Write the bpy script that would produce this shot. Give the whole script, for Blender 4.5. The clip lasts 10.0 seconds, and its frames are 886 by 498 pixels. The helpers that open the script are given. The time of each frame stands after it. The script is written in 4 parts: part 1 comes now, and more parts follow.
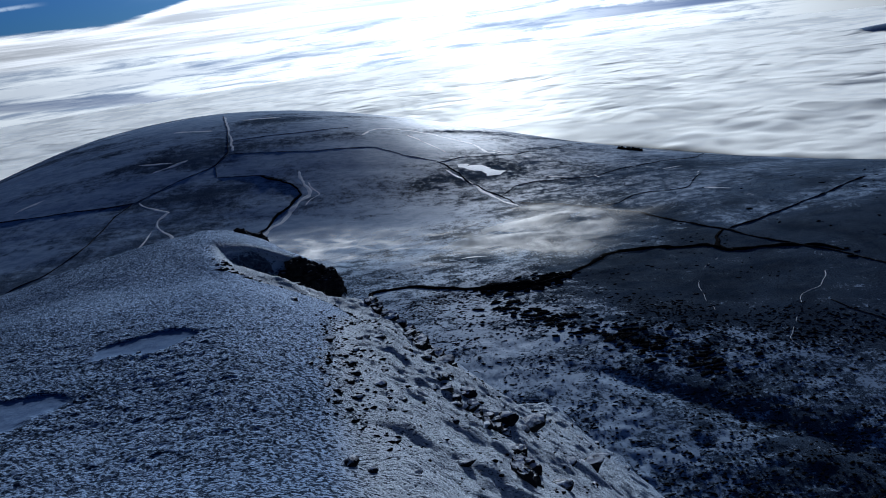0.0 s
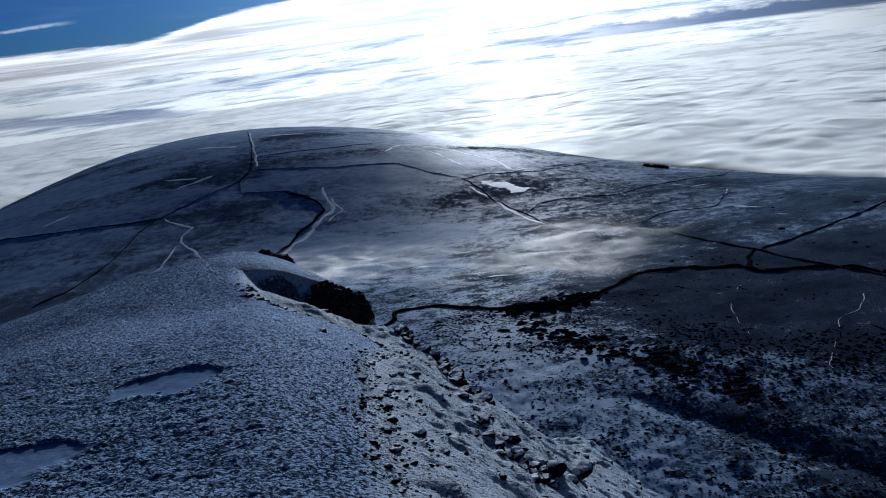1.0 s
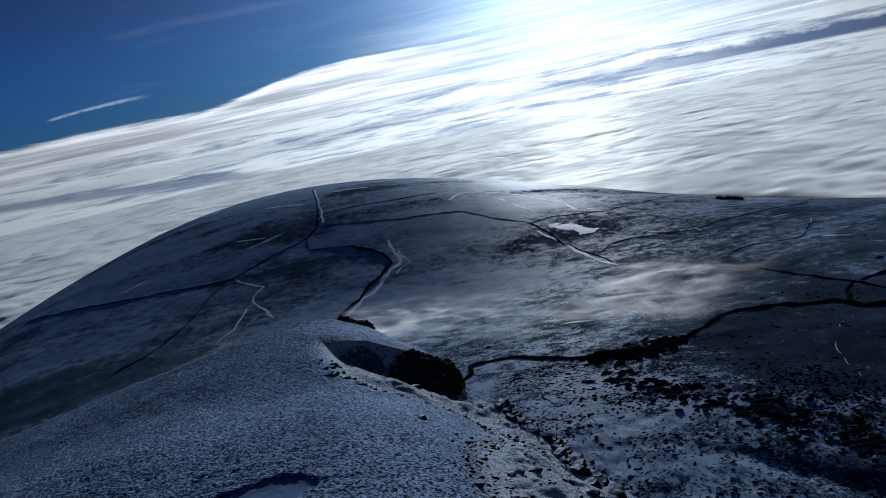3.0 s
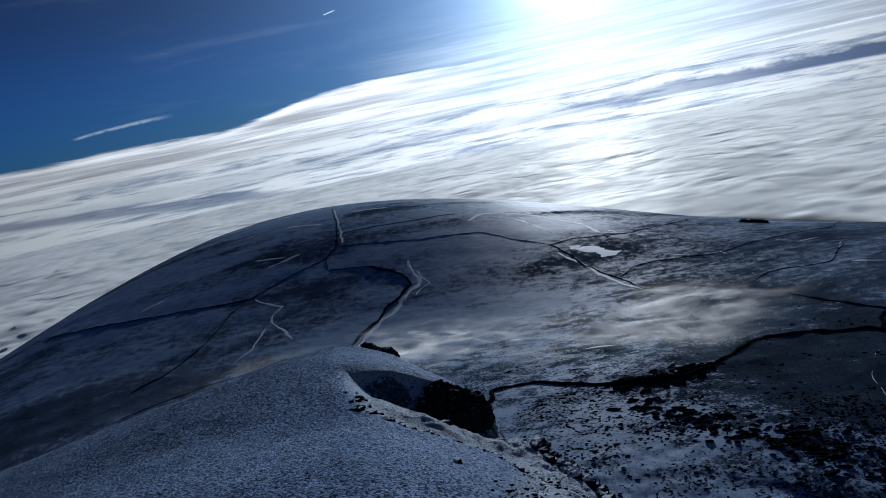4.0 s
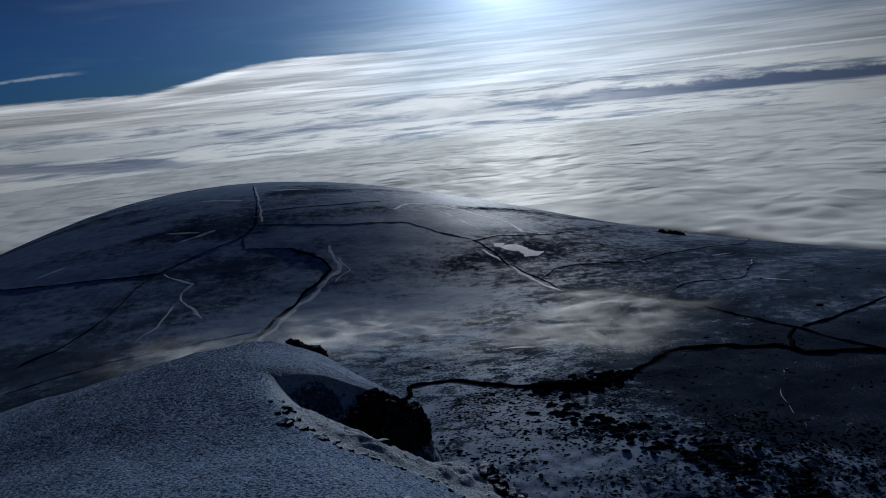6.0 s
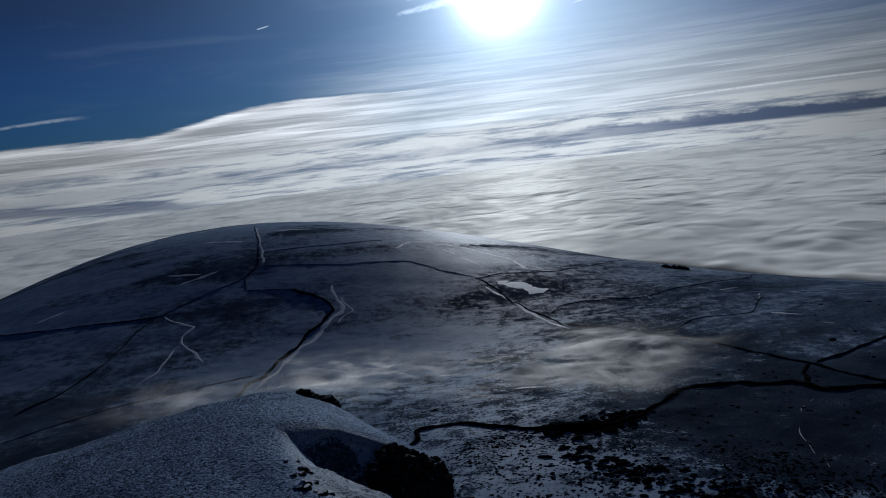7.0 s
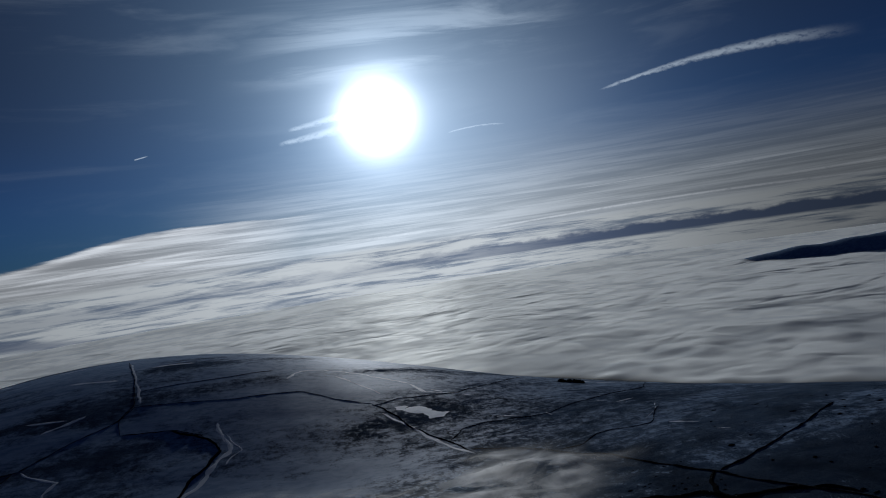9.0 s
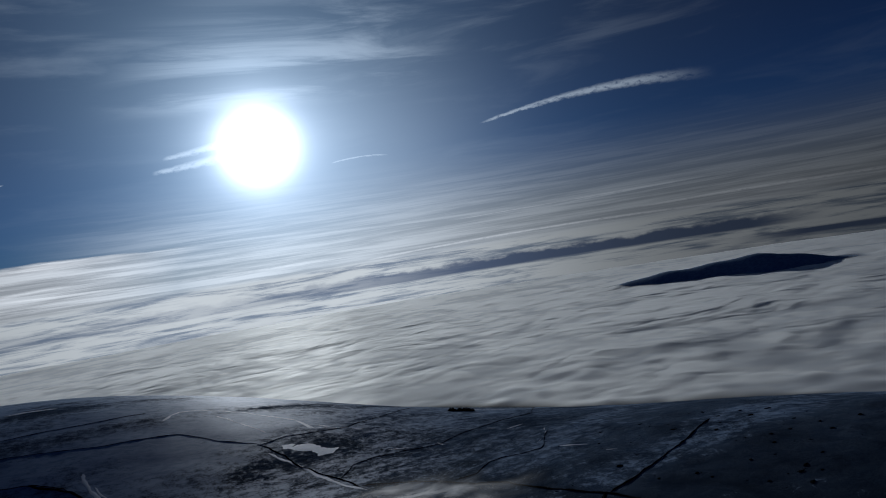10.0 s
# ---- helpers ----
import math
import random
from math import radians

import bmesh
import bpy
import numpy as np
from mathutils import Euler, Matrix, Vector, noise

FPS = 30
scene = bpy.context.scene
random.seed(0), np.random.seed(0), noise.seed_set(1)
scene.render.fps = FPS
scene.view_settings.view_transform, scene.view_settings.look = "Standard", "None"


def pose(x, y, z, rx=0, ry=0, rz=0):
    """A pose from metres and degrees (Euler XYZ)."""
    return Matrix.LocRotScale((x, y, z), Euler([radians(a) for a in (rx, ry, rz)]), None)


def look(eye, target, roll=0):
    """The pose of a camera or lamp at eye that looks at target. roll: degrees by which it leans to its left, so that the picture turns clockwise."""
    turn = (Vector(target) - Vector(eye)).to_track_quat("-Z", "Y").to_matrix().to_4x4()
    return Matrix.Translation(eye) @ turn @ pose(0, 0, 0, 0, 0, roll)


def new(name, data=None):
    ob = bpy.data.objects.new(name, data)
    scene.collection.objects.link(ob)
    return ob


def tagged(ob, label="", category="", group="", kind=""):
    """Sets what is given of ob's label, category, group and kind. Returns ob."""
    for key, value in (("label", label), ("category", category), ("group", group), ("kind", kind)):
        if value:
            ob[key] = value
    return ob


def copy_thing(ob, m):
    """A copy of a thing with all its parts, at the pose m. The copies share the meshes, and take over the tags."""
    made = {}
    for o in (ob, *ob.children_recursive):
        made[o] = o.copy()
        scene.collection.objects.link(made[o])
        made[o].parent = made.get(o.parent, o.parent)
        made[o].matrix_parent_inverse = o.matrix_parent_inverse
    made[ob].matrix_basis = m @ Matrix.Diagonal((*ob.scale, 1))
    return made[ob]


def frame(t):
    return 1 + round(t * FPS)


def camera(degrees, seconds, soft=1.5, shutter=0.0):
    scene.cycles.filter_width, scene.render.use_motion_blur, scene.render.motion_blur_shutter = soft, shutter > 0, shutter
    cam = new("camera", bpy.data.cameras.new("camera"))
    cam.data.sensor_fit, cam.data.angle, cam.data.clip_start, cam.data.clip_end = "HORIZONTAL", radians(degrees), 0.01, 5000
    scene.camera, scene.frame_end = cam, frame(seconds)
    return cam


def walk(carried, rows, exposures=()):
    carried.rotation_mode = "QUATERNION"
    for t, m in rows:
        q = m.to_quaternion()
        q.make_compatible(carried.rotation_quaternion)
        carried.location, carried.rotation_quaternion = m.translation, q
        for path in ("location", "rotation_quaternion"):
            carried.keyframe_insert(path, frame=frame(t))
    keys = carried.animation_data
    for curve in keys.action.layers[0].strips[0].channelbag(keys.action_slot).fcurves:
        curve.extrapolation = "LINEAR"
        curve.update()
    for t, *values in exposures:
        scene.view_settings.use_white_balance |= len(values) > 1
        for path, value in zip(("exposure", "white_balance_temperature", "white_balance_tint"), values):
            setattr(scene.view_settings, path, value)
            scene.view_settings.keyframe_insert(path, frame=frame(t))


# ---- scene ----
cam = camera(63.8, 10.0, soft=1.0)
PATH = [
    (0, pose(-0.09, 0.34, 329.58, 71.437, 7.541, -4.094)),
    (0.5, pose(-1.34, 4.66, 329.68, 72.324, 7.286, -3.810)),
    (1, pose(-2.55, 8.71, 329.92, 72.906, 7.625, -2.335)),
    (1.5, pose(-3.89, 12.62, 330.32, 75.238, 9.901, -0.556)),
    (2, pose(-5.33, 16.56, 330.31, 75.802, 10.305, 1.244)),
    (2.2, pose(-5.89, 18.20, 330.40, 75.450, 10.430, 1.390)),
    (3.3, pose(-10.00, 26.78, 330.70, 77.742, 12.138, 1.989)),
    (3.5, pose(-10.58, 28.45, 330.73, 77.815, 11.912, 2.337)),
    (4, pose(-12.36, 32.52, 330.72, 79.206, 11.632, 3.397)),
    (4.5, pose(-13.84, 36.26, 330.62, 79.086, 11.521, 2.207)),
    (5, pose(-15.61, 40.46, 330.62, 78.127, 8.630, 1.125)),
    (5.2, pose(-16.26, 42.22, 330.48, 77.235, 7.830, -0.284)),
    (6.3, pose(-20.52, 50.55, 330.38, 77.985, 6.217, -2.435)),
    (6.5, pose(-21.13, 52.10, 330.38, 79.298, 7.206, -2.848)),
    (7, pose(-23.20, 55.78, 330.68, 80.469, 6.891, -2.308)),
    (7.5, pose(-25.44, 59.28, 331.28, 81.403, 8.645, -2.280)),
    (8, pose(-27.62, 62.94, 331.74, 82.666, 10.476, -2.668)),
    (8.5, pose(-28.16, 67.11, 331.25, 86.040, 11.280, -3.630)),
    (9, pose(-29.08, 72.14, 330.74, 89.042, 8.606, -11.504)),
    (9.5, pose(-30.11, 78.12, 330.32, 88.593, 8.912, -16.981)),
    (10, pose(-31.10, 83.75, 330.02, 90.034, 9.300, -20.850)),
]
EXPOSURES = [(0, 0.48, 5250, 8), (1.5, 0.27, 5250, 8), (2, 0.0, 5250, 8), (3.4, 0.0, 5250, 8), (4, 0.0, 5250, 8), (4.5, -0.6, 5400, 8), (7, -0.64, 5450, 8), (7.5, -0.74, 5450, 8), (8, -1.12, 5500, 8), (8.5, -1.08, 5500, 8), (10, -0.97, 5450, 8)]
walk(cam, PATH, EXPOSURES)

# ---- light ----
SUN_BEARING, SUN_HEIGHT = 7.7, 10.2
sun_way = Vector((math.sin(radians(SUN_BEARING)) * math.cos(radians(SUN_HEIGHT)),
                  math.cos(radians(SUN_BEARING)) * math.cos(radians(SUN_HEIGHT)), math.sin(radians(SUN_HEIGHT))))
lamp = bpy.data.lights.new("sun", "SUN")
lamp.energy, lamp.angle, lamp.color = 2.15, radians(0.6), (1.0, 0.95, 0.88)
sun = new("sun", lamp)
sun.matrix_world = look(sun_way * 100, (0, 0, 0))


class Nodes:
    """Short hand for node trees: sockets in, sockets out."""

    def __init__(self, tree):
        self.tree = tree
        tree.nodes.clear()

    def put(self, kind, **settings):
        node = self.tree.nodes.new(kind)
        for key, value in settings.items():
            setattr(node, key, value)
        return node

    def wire(self, value, socket):
        if isinstance(value, bpy.types.NodeSocket):
            self.tree.links.new(value, socket)
        elif value is not None:
            socket.default_value = value

    def calc(self, op, a, b=None, c=None, clamp=False):
        node = self.put("ShaderNodeMath", operation=op, use_clamp=clamp)
        for value, socket in zip((a, b, c), node.inputs):
            self.wire(value, socket)
        return node.outputs[0]

    def vec(self, op, a, b=None, scale=None):
        node = self.put("ShaderNodeVectorMath", operation=op)
        self.wire(a, node.inputs[0])
        self.wire(b, node.inputs[1])
        if scale is not None:
            self.wire(scale, node.inputs["Scale"])
        return node.outputs["Value"] if op in ("DOT_PRODUCT", "LENGTH", "DISTANCE") else node.outputs["Vector"]

    def ramp(self, v, lo, hi, to_lo=0.0, to_hi=1.0):
        node = self.put("ShaderNodeMapRange", interpolation_type="SMOOTHSTEP")
        for value, socket in zip((v, lo, hi, to_lo, to_hi), node.inputs):
            self.wire(value, socket)
        return node.outputs[0]

    def noise(self, where, scale, detail=4.0, rough=0.55, stretch=None, lacunarity=2.0, warp=0.0):
        if stretch is not None:
            where = self.vec("MULTIPLY", where, stretch)
        node = self.put("ShaderNodeTexNoise")
        self.wire(where, node.inputs["Vector"])
        node.inputs["Scale"].default_value, node.inputs["Detail"].default_value = scale, detail
        node.inputs["Roughness"].default_value, node.inputs["Lacunarity"].default_value = rough, lacunarity
        node.inputs["Distortion"].default_value = warp
        return node.outputs["Fac"]

    def mix(self, k, a, b):
        node = self.put("ShaderNodeMix", data_type="RGBA")
        self.wire(k, node.inputs["Factor"])
        self.wire(a if isinstance(a, bpy.types.NodeSocket) else (*a, 1), node.inputs["A"])
        self.wire(b if isinstance(b, bpy.types.NodeSocket) else (*b, 1), node.inputs["B"])
        return node.outputs["Result"]

    def join(self, x, y, z):
        node = self.put("ShaderNodeCombineXYZ")
        for value, socket in zip((x, y, z), node.inputs):
            self.wire(value, socket)
        return node.outputs[0]


CLOUD_TOP = 22.0     # level of the sea of cloud


def build_world():
    world = bpy.data.worlds.new("winter_sky")
    scene.world = world
    world.use_nodes = True
    n = Nodes(world.node_tree)
    way = n.vec("NORMALIZE", n.put("ShaderNodeTexCoord").outputs["Generated"])
    xyz = n.put("ShaderNodeSeparateXYZ")
    n.wire(way, xyz.inputs[0])
    x, y, z = xyz.outputs
    up = n.calc("MULTIPLY", n.calc("ARCSINE", z), 180 / math.pi)                       # degrees over the horizon
    bearing = n.calc("MULTIPLY", n.calc("ARCTAN2", x, y), 180 / math.pi)               # degrees right of ahead
    off = n.calc("MULTIPLY", n.calc("ARCCOSINE", n.calc("MINIMUM", n.vec("DOT_PRODUCT", way, tuple(sun_way)), 0.999999)), 180 / math.pi)
    sky = n.put("ShaderNodeTexSky", sky_type="NISHITA", sun_disc=False)
    sky.sun_elevation, sky.sun_rotation, sky.altitude = radians(SUN_HEIGHT), radians(SUN_BEARING), 900
    sky.air_density, sky.dust_density, sky.ozone_density = 1.0, 0.35, 3.0
    high = n.join(x, y, n.calc("MAXIMUM", z, 0.02))
    n.wire(n.vec("NORMALIZE", high), sky.inputs[0])
    blue = n.vec("SCALE", n.vec("MULTIPLY", sky.outputs[0], (0.0019, 0.0060, 0.0148)), scale=n.calc("MULTIPLY", n.ramp(up, 4.0, 17.0, 1.05, 0.66), n.calc("MULTIPLY", n.ramp(bearing, -22.0, -6.0, n.ramp(up, 6.0, 12.0, 1.0, 0.75), 1.0), n.ramp(bearing, 22.0, 42.0, 1.0, 0.72))))
    sun_side = n.calc("ADD", 0.012, n.calc("MULTIPLY", n.calc("EXPONENT", n.calc("MULTIPLY", off, -0.036)), 1.38))
    low_side = n.calc("MINIMUM", sun_side, 0.86)
    # aureole of the sun, seen through thin high haze
    core = n.calc("MULTIPLY", n.calc("EXPONENT", n.calc("MULTIPLY", n.calc("POWER", n.calc("DIVIDE", off, 2.0), 2.0), -1.0)), 4.5)
    near = n.calc("DIVIDE", 1.6, n.calc("ADD", 1.0, n.calc("POWER", n.calc("DIVIDE", off, 3.1), 2.1)))
    wide = n.calc("MULTIPLY", n.calc("EXPONENT", n.calc("MULTIPLY", off, -0.11)), 0.30)
    sky_glow = n.vec("ADD", n.vec("ADD", n.vec("SCALE", (1.0, 0.96, 0.90), scale=core), n.vec("SCALE", (0.92, 0.94, 0.93), scale=near)), n.vec("SCALE", (0.34, 0.72, 1.0), scale=wide))
    # feathery high cirrus
    veil = n.noise(n.join(n.calc("MULTIPLY", bearing, 0.06), n.calc("MULTIPLY", up, 0.42), 1.7), 1.0, 7, 0.58, warp=0.5)
    veil = n.calc("MULTIPLY", n.ramp(veil, 0.49, 0.74), n.calc("ADD", 0.06, n.calc("MULTIPLY", n.ramp(up, 12.0, 15.0), 0.07)))
    fan = n.noise(n.join(n.calc("MULTIPLY", bearing, 0.05), n.calc("ADD", n.calc("MULTIPLY", up, 0.5), n.calc("MULTIPLY", bearing, 0.02)), 4.4), 1.0, 8, 0.62, warp=0.7)
    fan = n.calc("MULTIPLY", n.calc("MULTIPLY", n.ramp(fan, 0.40, 0.68), n.ramp(n.calc("SUBTRACT", off, n.calc("MULTIPLY", n.ramp(bearing, 8.0, 20.0), 6.0)), 13.0, 4.0)), n.calc("MULTIPLY", n.ramp(up, 12.5, 14.5), 0.45))
    veil = n.calc("MAXIMUM", veil, fan)
    milk = n.calc("EXPONENT", n.calc("MULTIPLY", n.calc("POWER", n.calc("DIVIDE", n.calc("SUBTRACT", bearing, 17.0), 9.0), 2.0), -1.0))
    veil = n.calc("ADD", veil, n.calc("MULTIPLY", milk, n.ramp(up, 21.0, 6.0, 0.0, 0.27)))

    def trail(b0, b1, e0, e1, bow, w0, w1, dense):
        """A drawn-out ice trail between two bearings and heights."""
        k = n.calc("DIVIDE", n.calc("SUBTRACT", bearing, b0), b1 - b0)
        line = n.calc("ADD", n.calc("MULTIPLY", k, e1 - e0), e0)
        line = n.calc("ADD", line, n.calc("MULTIPLY", n.calc("MULTIPLY", k, n.calc("SUBTRACT", 1.0, k)), 4 * bow))
        width = n.calc("ADD", n.calc("MULTIPLY", k, w1 - w0), w0)
        ragged = n.noise(n.join(bearing, n.calc("MULTIPLY", up, 2.0), 0.0), 1.5, 5, 0.65)
        gap = n.calc("ABSOLUTE", n.calc("ADD", n.calc("SUBTRACT", up, line), n.calc("MULTIPLY", n.calc("SUBTRACT", ragged, 0.5), 0.6 * w1)))
        body = n.ramp(n.calc("DIVIDE", gap, n.calc("MAXIMUM", width, 0.01)), 1.0, 0.1)
        ends = n.calc("MULTIPLY", n.ramp(k, -0.03, 0.10), n.ramp(k, 1.05, 0.65))
        return n.calc("MULTIPLY", n.calc("MULTIPLY", body, ends), n.calc("MULTIPLY", n.ramp(ragged, 0.2, 0.55), dense))

    trails = [trail(25.3, 43.0, 9.40, 9.80, 0.75, 0.12, 0.62, 0.75), trail(-30.5, -23.5, 3.45, 3.9, 0.1, 0.14, 0.20, 0.55),
              trail(-0.2, 5.5, 9.05, 9.75, 0.0, 0.20, 0.6, 0.5), trail(0.6, 6.5, 10.0, 10.9, 0.0, 0.20, 0.6, 0.45),
              trail(13.0, 18.5, 8.15, 8.05, 0.25, 0.10, 0.16, 0.6), trail(-10.9, -9.9, 9.0, 9.2, 0.0, 0.07, 0.07, 0.8),
              trail(30.0, 42.0, 2.05, 2.25, 0.05, 0.06, 0.10, 0.5)]
    ice = veil
    for each in trails:
        ice = n.calc("MAXIMUM", ice, each)
    above = n.mix(ice, blue, n.vec("SCALE", (0.92, 0.96, 1.0), scale=n.calc("ADD", n.calc("MULTIPLY", sun_side, 0.62), 0.06)))
    # the bank of cloud low over the horizon: a crisp edge to the left, a hazy one beneath and right of the sun
    ragged = n.noise(n.join(n.calc("MULTIPLY", bearing, 0.10), n.calc("MULTIPLY", up, 1.0), 0.0), 1.6, 6, 0.6, warp=0.4)
    edge = n.calc("ADD", 2.05, n.calc("MULTIPLY", n.ramp(bearing, -21.5, -10.0), 1.5))
    edge = n.calc("ADD", edge, n.calc("MULTIPLY", n.calc("SUBTRACT", ragged, 0.5), 0.8))
    crisp = n.calc("MULTIPLY", n.ramp(n.calc("SUBTRACT", up, edge), 0.14, -0.16), n.ramp(bearing, 14.0, -8.0))
    rim = n.calc("EXPONENT", n.calc("MULTIPLY", n.calc("POWER", n.calc("DIVIDE", n.calc("ADD", n.calc("SUBTRACT", up, edge), 0.28), 0.24), 2.0), -1.0))
    rim = n.calc("MULTIPLY", rim, n.calc("MULTIPLY", n.ramp(bearing, -1.0, -9.0), n.ramp(ragged, 0.3, 0.6, 0.15, 0.55)))
    haze = n.calc("MULTIPLY", n.ramp(up, 8.5, 0.0), n.ramp(bearing, -12.0, 6.0))
    bank = n.calc("MAXIMUM", crisp, n.calc("MULTIPLY", haze, 0.92))
    streak = n.noise(n.join(n.calc("MULTIPLY", bearing, 0.045), n.calc("ADD", n.calc("MULTIPLY", up, 1.5), n.calc("MULTIPLY", bearing, 0.012)), 0.3), 1.7, 9, 0.64, warp=0.2)
    bank_tone = n.calc("ADD", 0.50, n.calc("MULTIPLY", n.ramp(streak, 0.36, 0.66), n.ramp(bearing, 2.0, 20.0, 0.56, 0.32)))
    bank_tone = n.calc("ADD", bank_tone, rim)
    for low in (trail(14.0, 46.0, 0.10, -0.05, 0.38, 0.10, 0.14, 0.42), trail(22.0, 41.0, 2.20, 2.31, 0.0, 0.05, 0.10, 0.30), trail(36.0, 58.0, 0.80, 0.55, 0.12, 0.12, 0.16, 0.35), trail(-12.0, 14.0, 1.25, 0.62, -0.1, 0.10, 0.16, 0.30), trail(-20.0, -6.0, 1.02, 1.85, 0.0, 0.10, 0.20, 0.35)):
        bank_tone = n.calc("ADD", bank_tone, low)
    bank_colour = n.vec("SCALE", n.mix(n.ramp(streak, 0.36, 0.62), (0.94, 0.85, 0.76), (1.0, 0.92, 0.83)), scale=n.calc("MULTIPLY", n.calc("MULTIPLY", bank_tone, n.ramp(bearing, 12.0, 42.0, 1.0, 0.52)), low_side))
    above = n.mix(n.calc("MULTIPLY", bank, 0.9), above, bank_colour)
    above = n.vec("ADD", above, sky_glow)
    # the sea of cloud out to the horizon
    rolls = n.noise(n.join(n.calc("MULTIPLY", bearing, 0.09), n.calc("ADD", n.calc("MULTIPLY", up, 1.1), n.calc("MULTIPLY", bearing, 0.016)), 0.9), 1.5, 7, 0.62, warp=0.5)
    fine = n.noise(n.join(n.calc("MULTIPLY", bearing, 0.20), n.calc("MULTIPLY", up, 3.4), 0.2), 1.4, 5, 0.6, warp=0.4)
    lit = n.ramp(n.calc("ADD", n.calc("MULTIPLY", rolls, 0.65), n.calc("MULTIPLY", fine, 0.35)), 0.37, 0.55)
    # troughs of shade between the far rolls
    waver = n.calc("MULTIPLY", n.calc("SUBTRACT", rolls, 0.5), 1.1)
    puffy = n.noise(n.join(n.calc("MULTIPLY", bearing, 0.55), n.calc("MULTIPLY", up, 1.2), 2.2), 1.0, 5, 0.6)
    lane = n.calc("MULTIPLY", n.ramp(n.calc("ADD", up, n.calc("MULTIPLY", waver, 0.25)), -2.22, -2.0), n.ramp(n.calc("ADD", up, n.calc("MULTIPLY", n.calc("SUBTRACT", puffy, 0.5), 1.3)), -1.05, -1.50))
    lane = n.calc("MULTIPLY", lane, n.calc("MULTIPLY", n.ramp(bearing, 2.0, 28.0, 0.25, 1.0), n.ramp(bearing, 50.0, 44.0)))
    lane = n.calc("MAXIMUM", lane, n.calc("MULTIPLY", n.ramp(n.calc("ABSOLUTE", n.calc("ADD", n.calc("ADD", up, waver), 2.9)), 0.45, 0.1), n.ramp(bearing, 42.0, 48.0)))
    lane_left = n.ramp(n.calc("ABSOLUTE", n.calc("ADD", n.calc("ADD", up, waver), n.calc("ADD", 5.4, n.calc("MULTIPLY", bearing, 0.11)))), 0.55, 0.1)
    lane_left = n.calc("MULTIPLY", n.calc("MULTIPLY", lane_left, n.ramp(bearing, -12.0, -20.0)), 0.7)
    sea = n.mix(lit, (0.31, 0.34, 0.39), (0.90, 0.86, 0.78))
    sea = n.mix(n.calc("MAXIMUM", lane, lane_left), sea, (0.14, 0.17, 0.25))
    sea = n.vec("SCALE", sea, scale=n.calc("MULTIPLY", low_side, n.ramp(bearing, 14.0, 42.0, 0.95, 0.44)))
    colour = n.mix(n.ramp(up, -0.45, 0.25), sea, above)
    back = n.put("ShaderNodeBackground")
    n.wire(colour, back.inputs["Color"])
    back.inputs["Strength"].default_value = 1.7
    n.wire(back.outputs[0], n.put("ShaderNodeOutputWorld").inputs["Surface"])


build_world()


# ---- materials ----
def material(name):
    m = bpy.data.materials.new(name)
    m.use_nodes = True
    return m, Nodes(m.node_tree)


def finish(n, colour, rough, bump=None, strength=0.4, distance=0.2, gloss=0.0):
    shader = n.put("ShaderNodeBsdfPrincipled")
    n.wire(colour if isinstance(colour, bpy.types.NodeSocket) else (*colour, 1), shader.inputs["Base Color"])
    n.wire(rough, shader.inputs["Roughness"])
    n.wire(gloss, shader.inputs["Specular IOR Level"])
    if bump is not None:
        node = n.put("ShaderNodeBump")
        node.inputs["Strength"].default_value, node.inputs["Distance"].default_value = strength, distance
        n.wire(bump, node.inputs["Height"])
        n.wire(node.outputs[0], shader.inputs["Normal"])
    n.wire(shader.outputs[0], n.put("ShaderNodeOutputMaterial").inputs["Surface"])


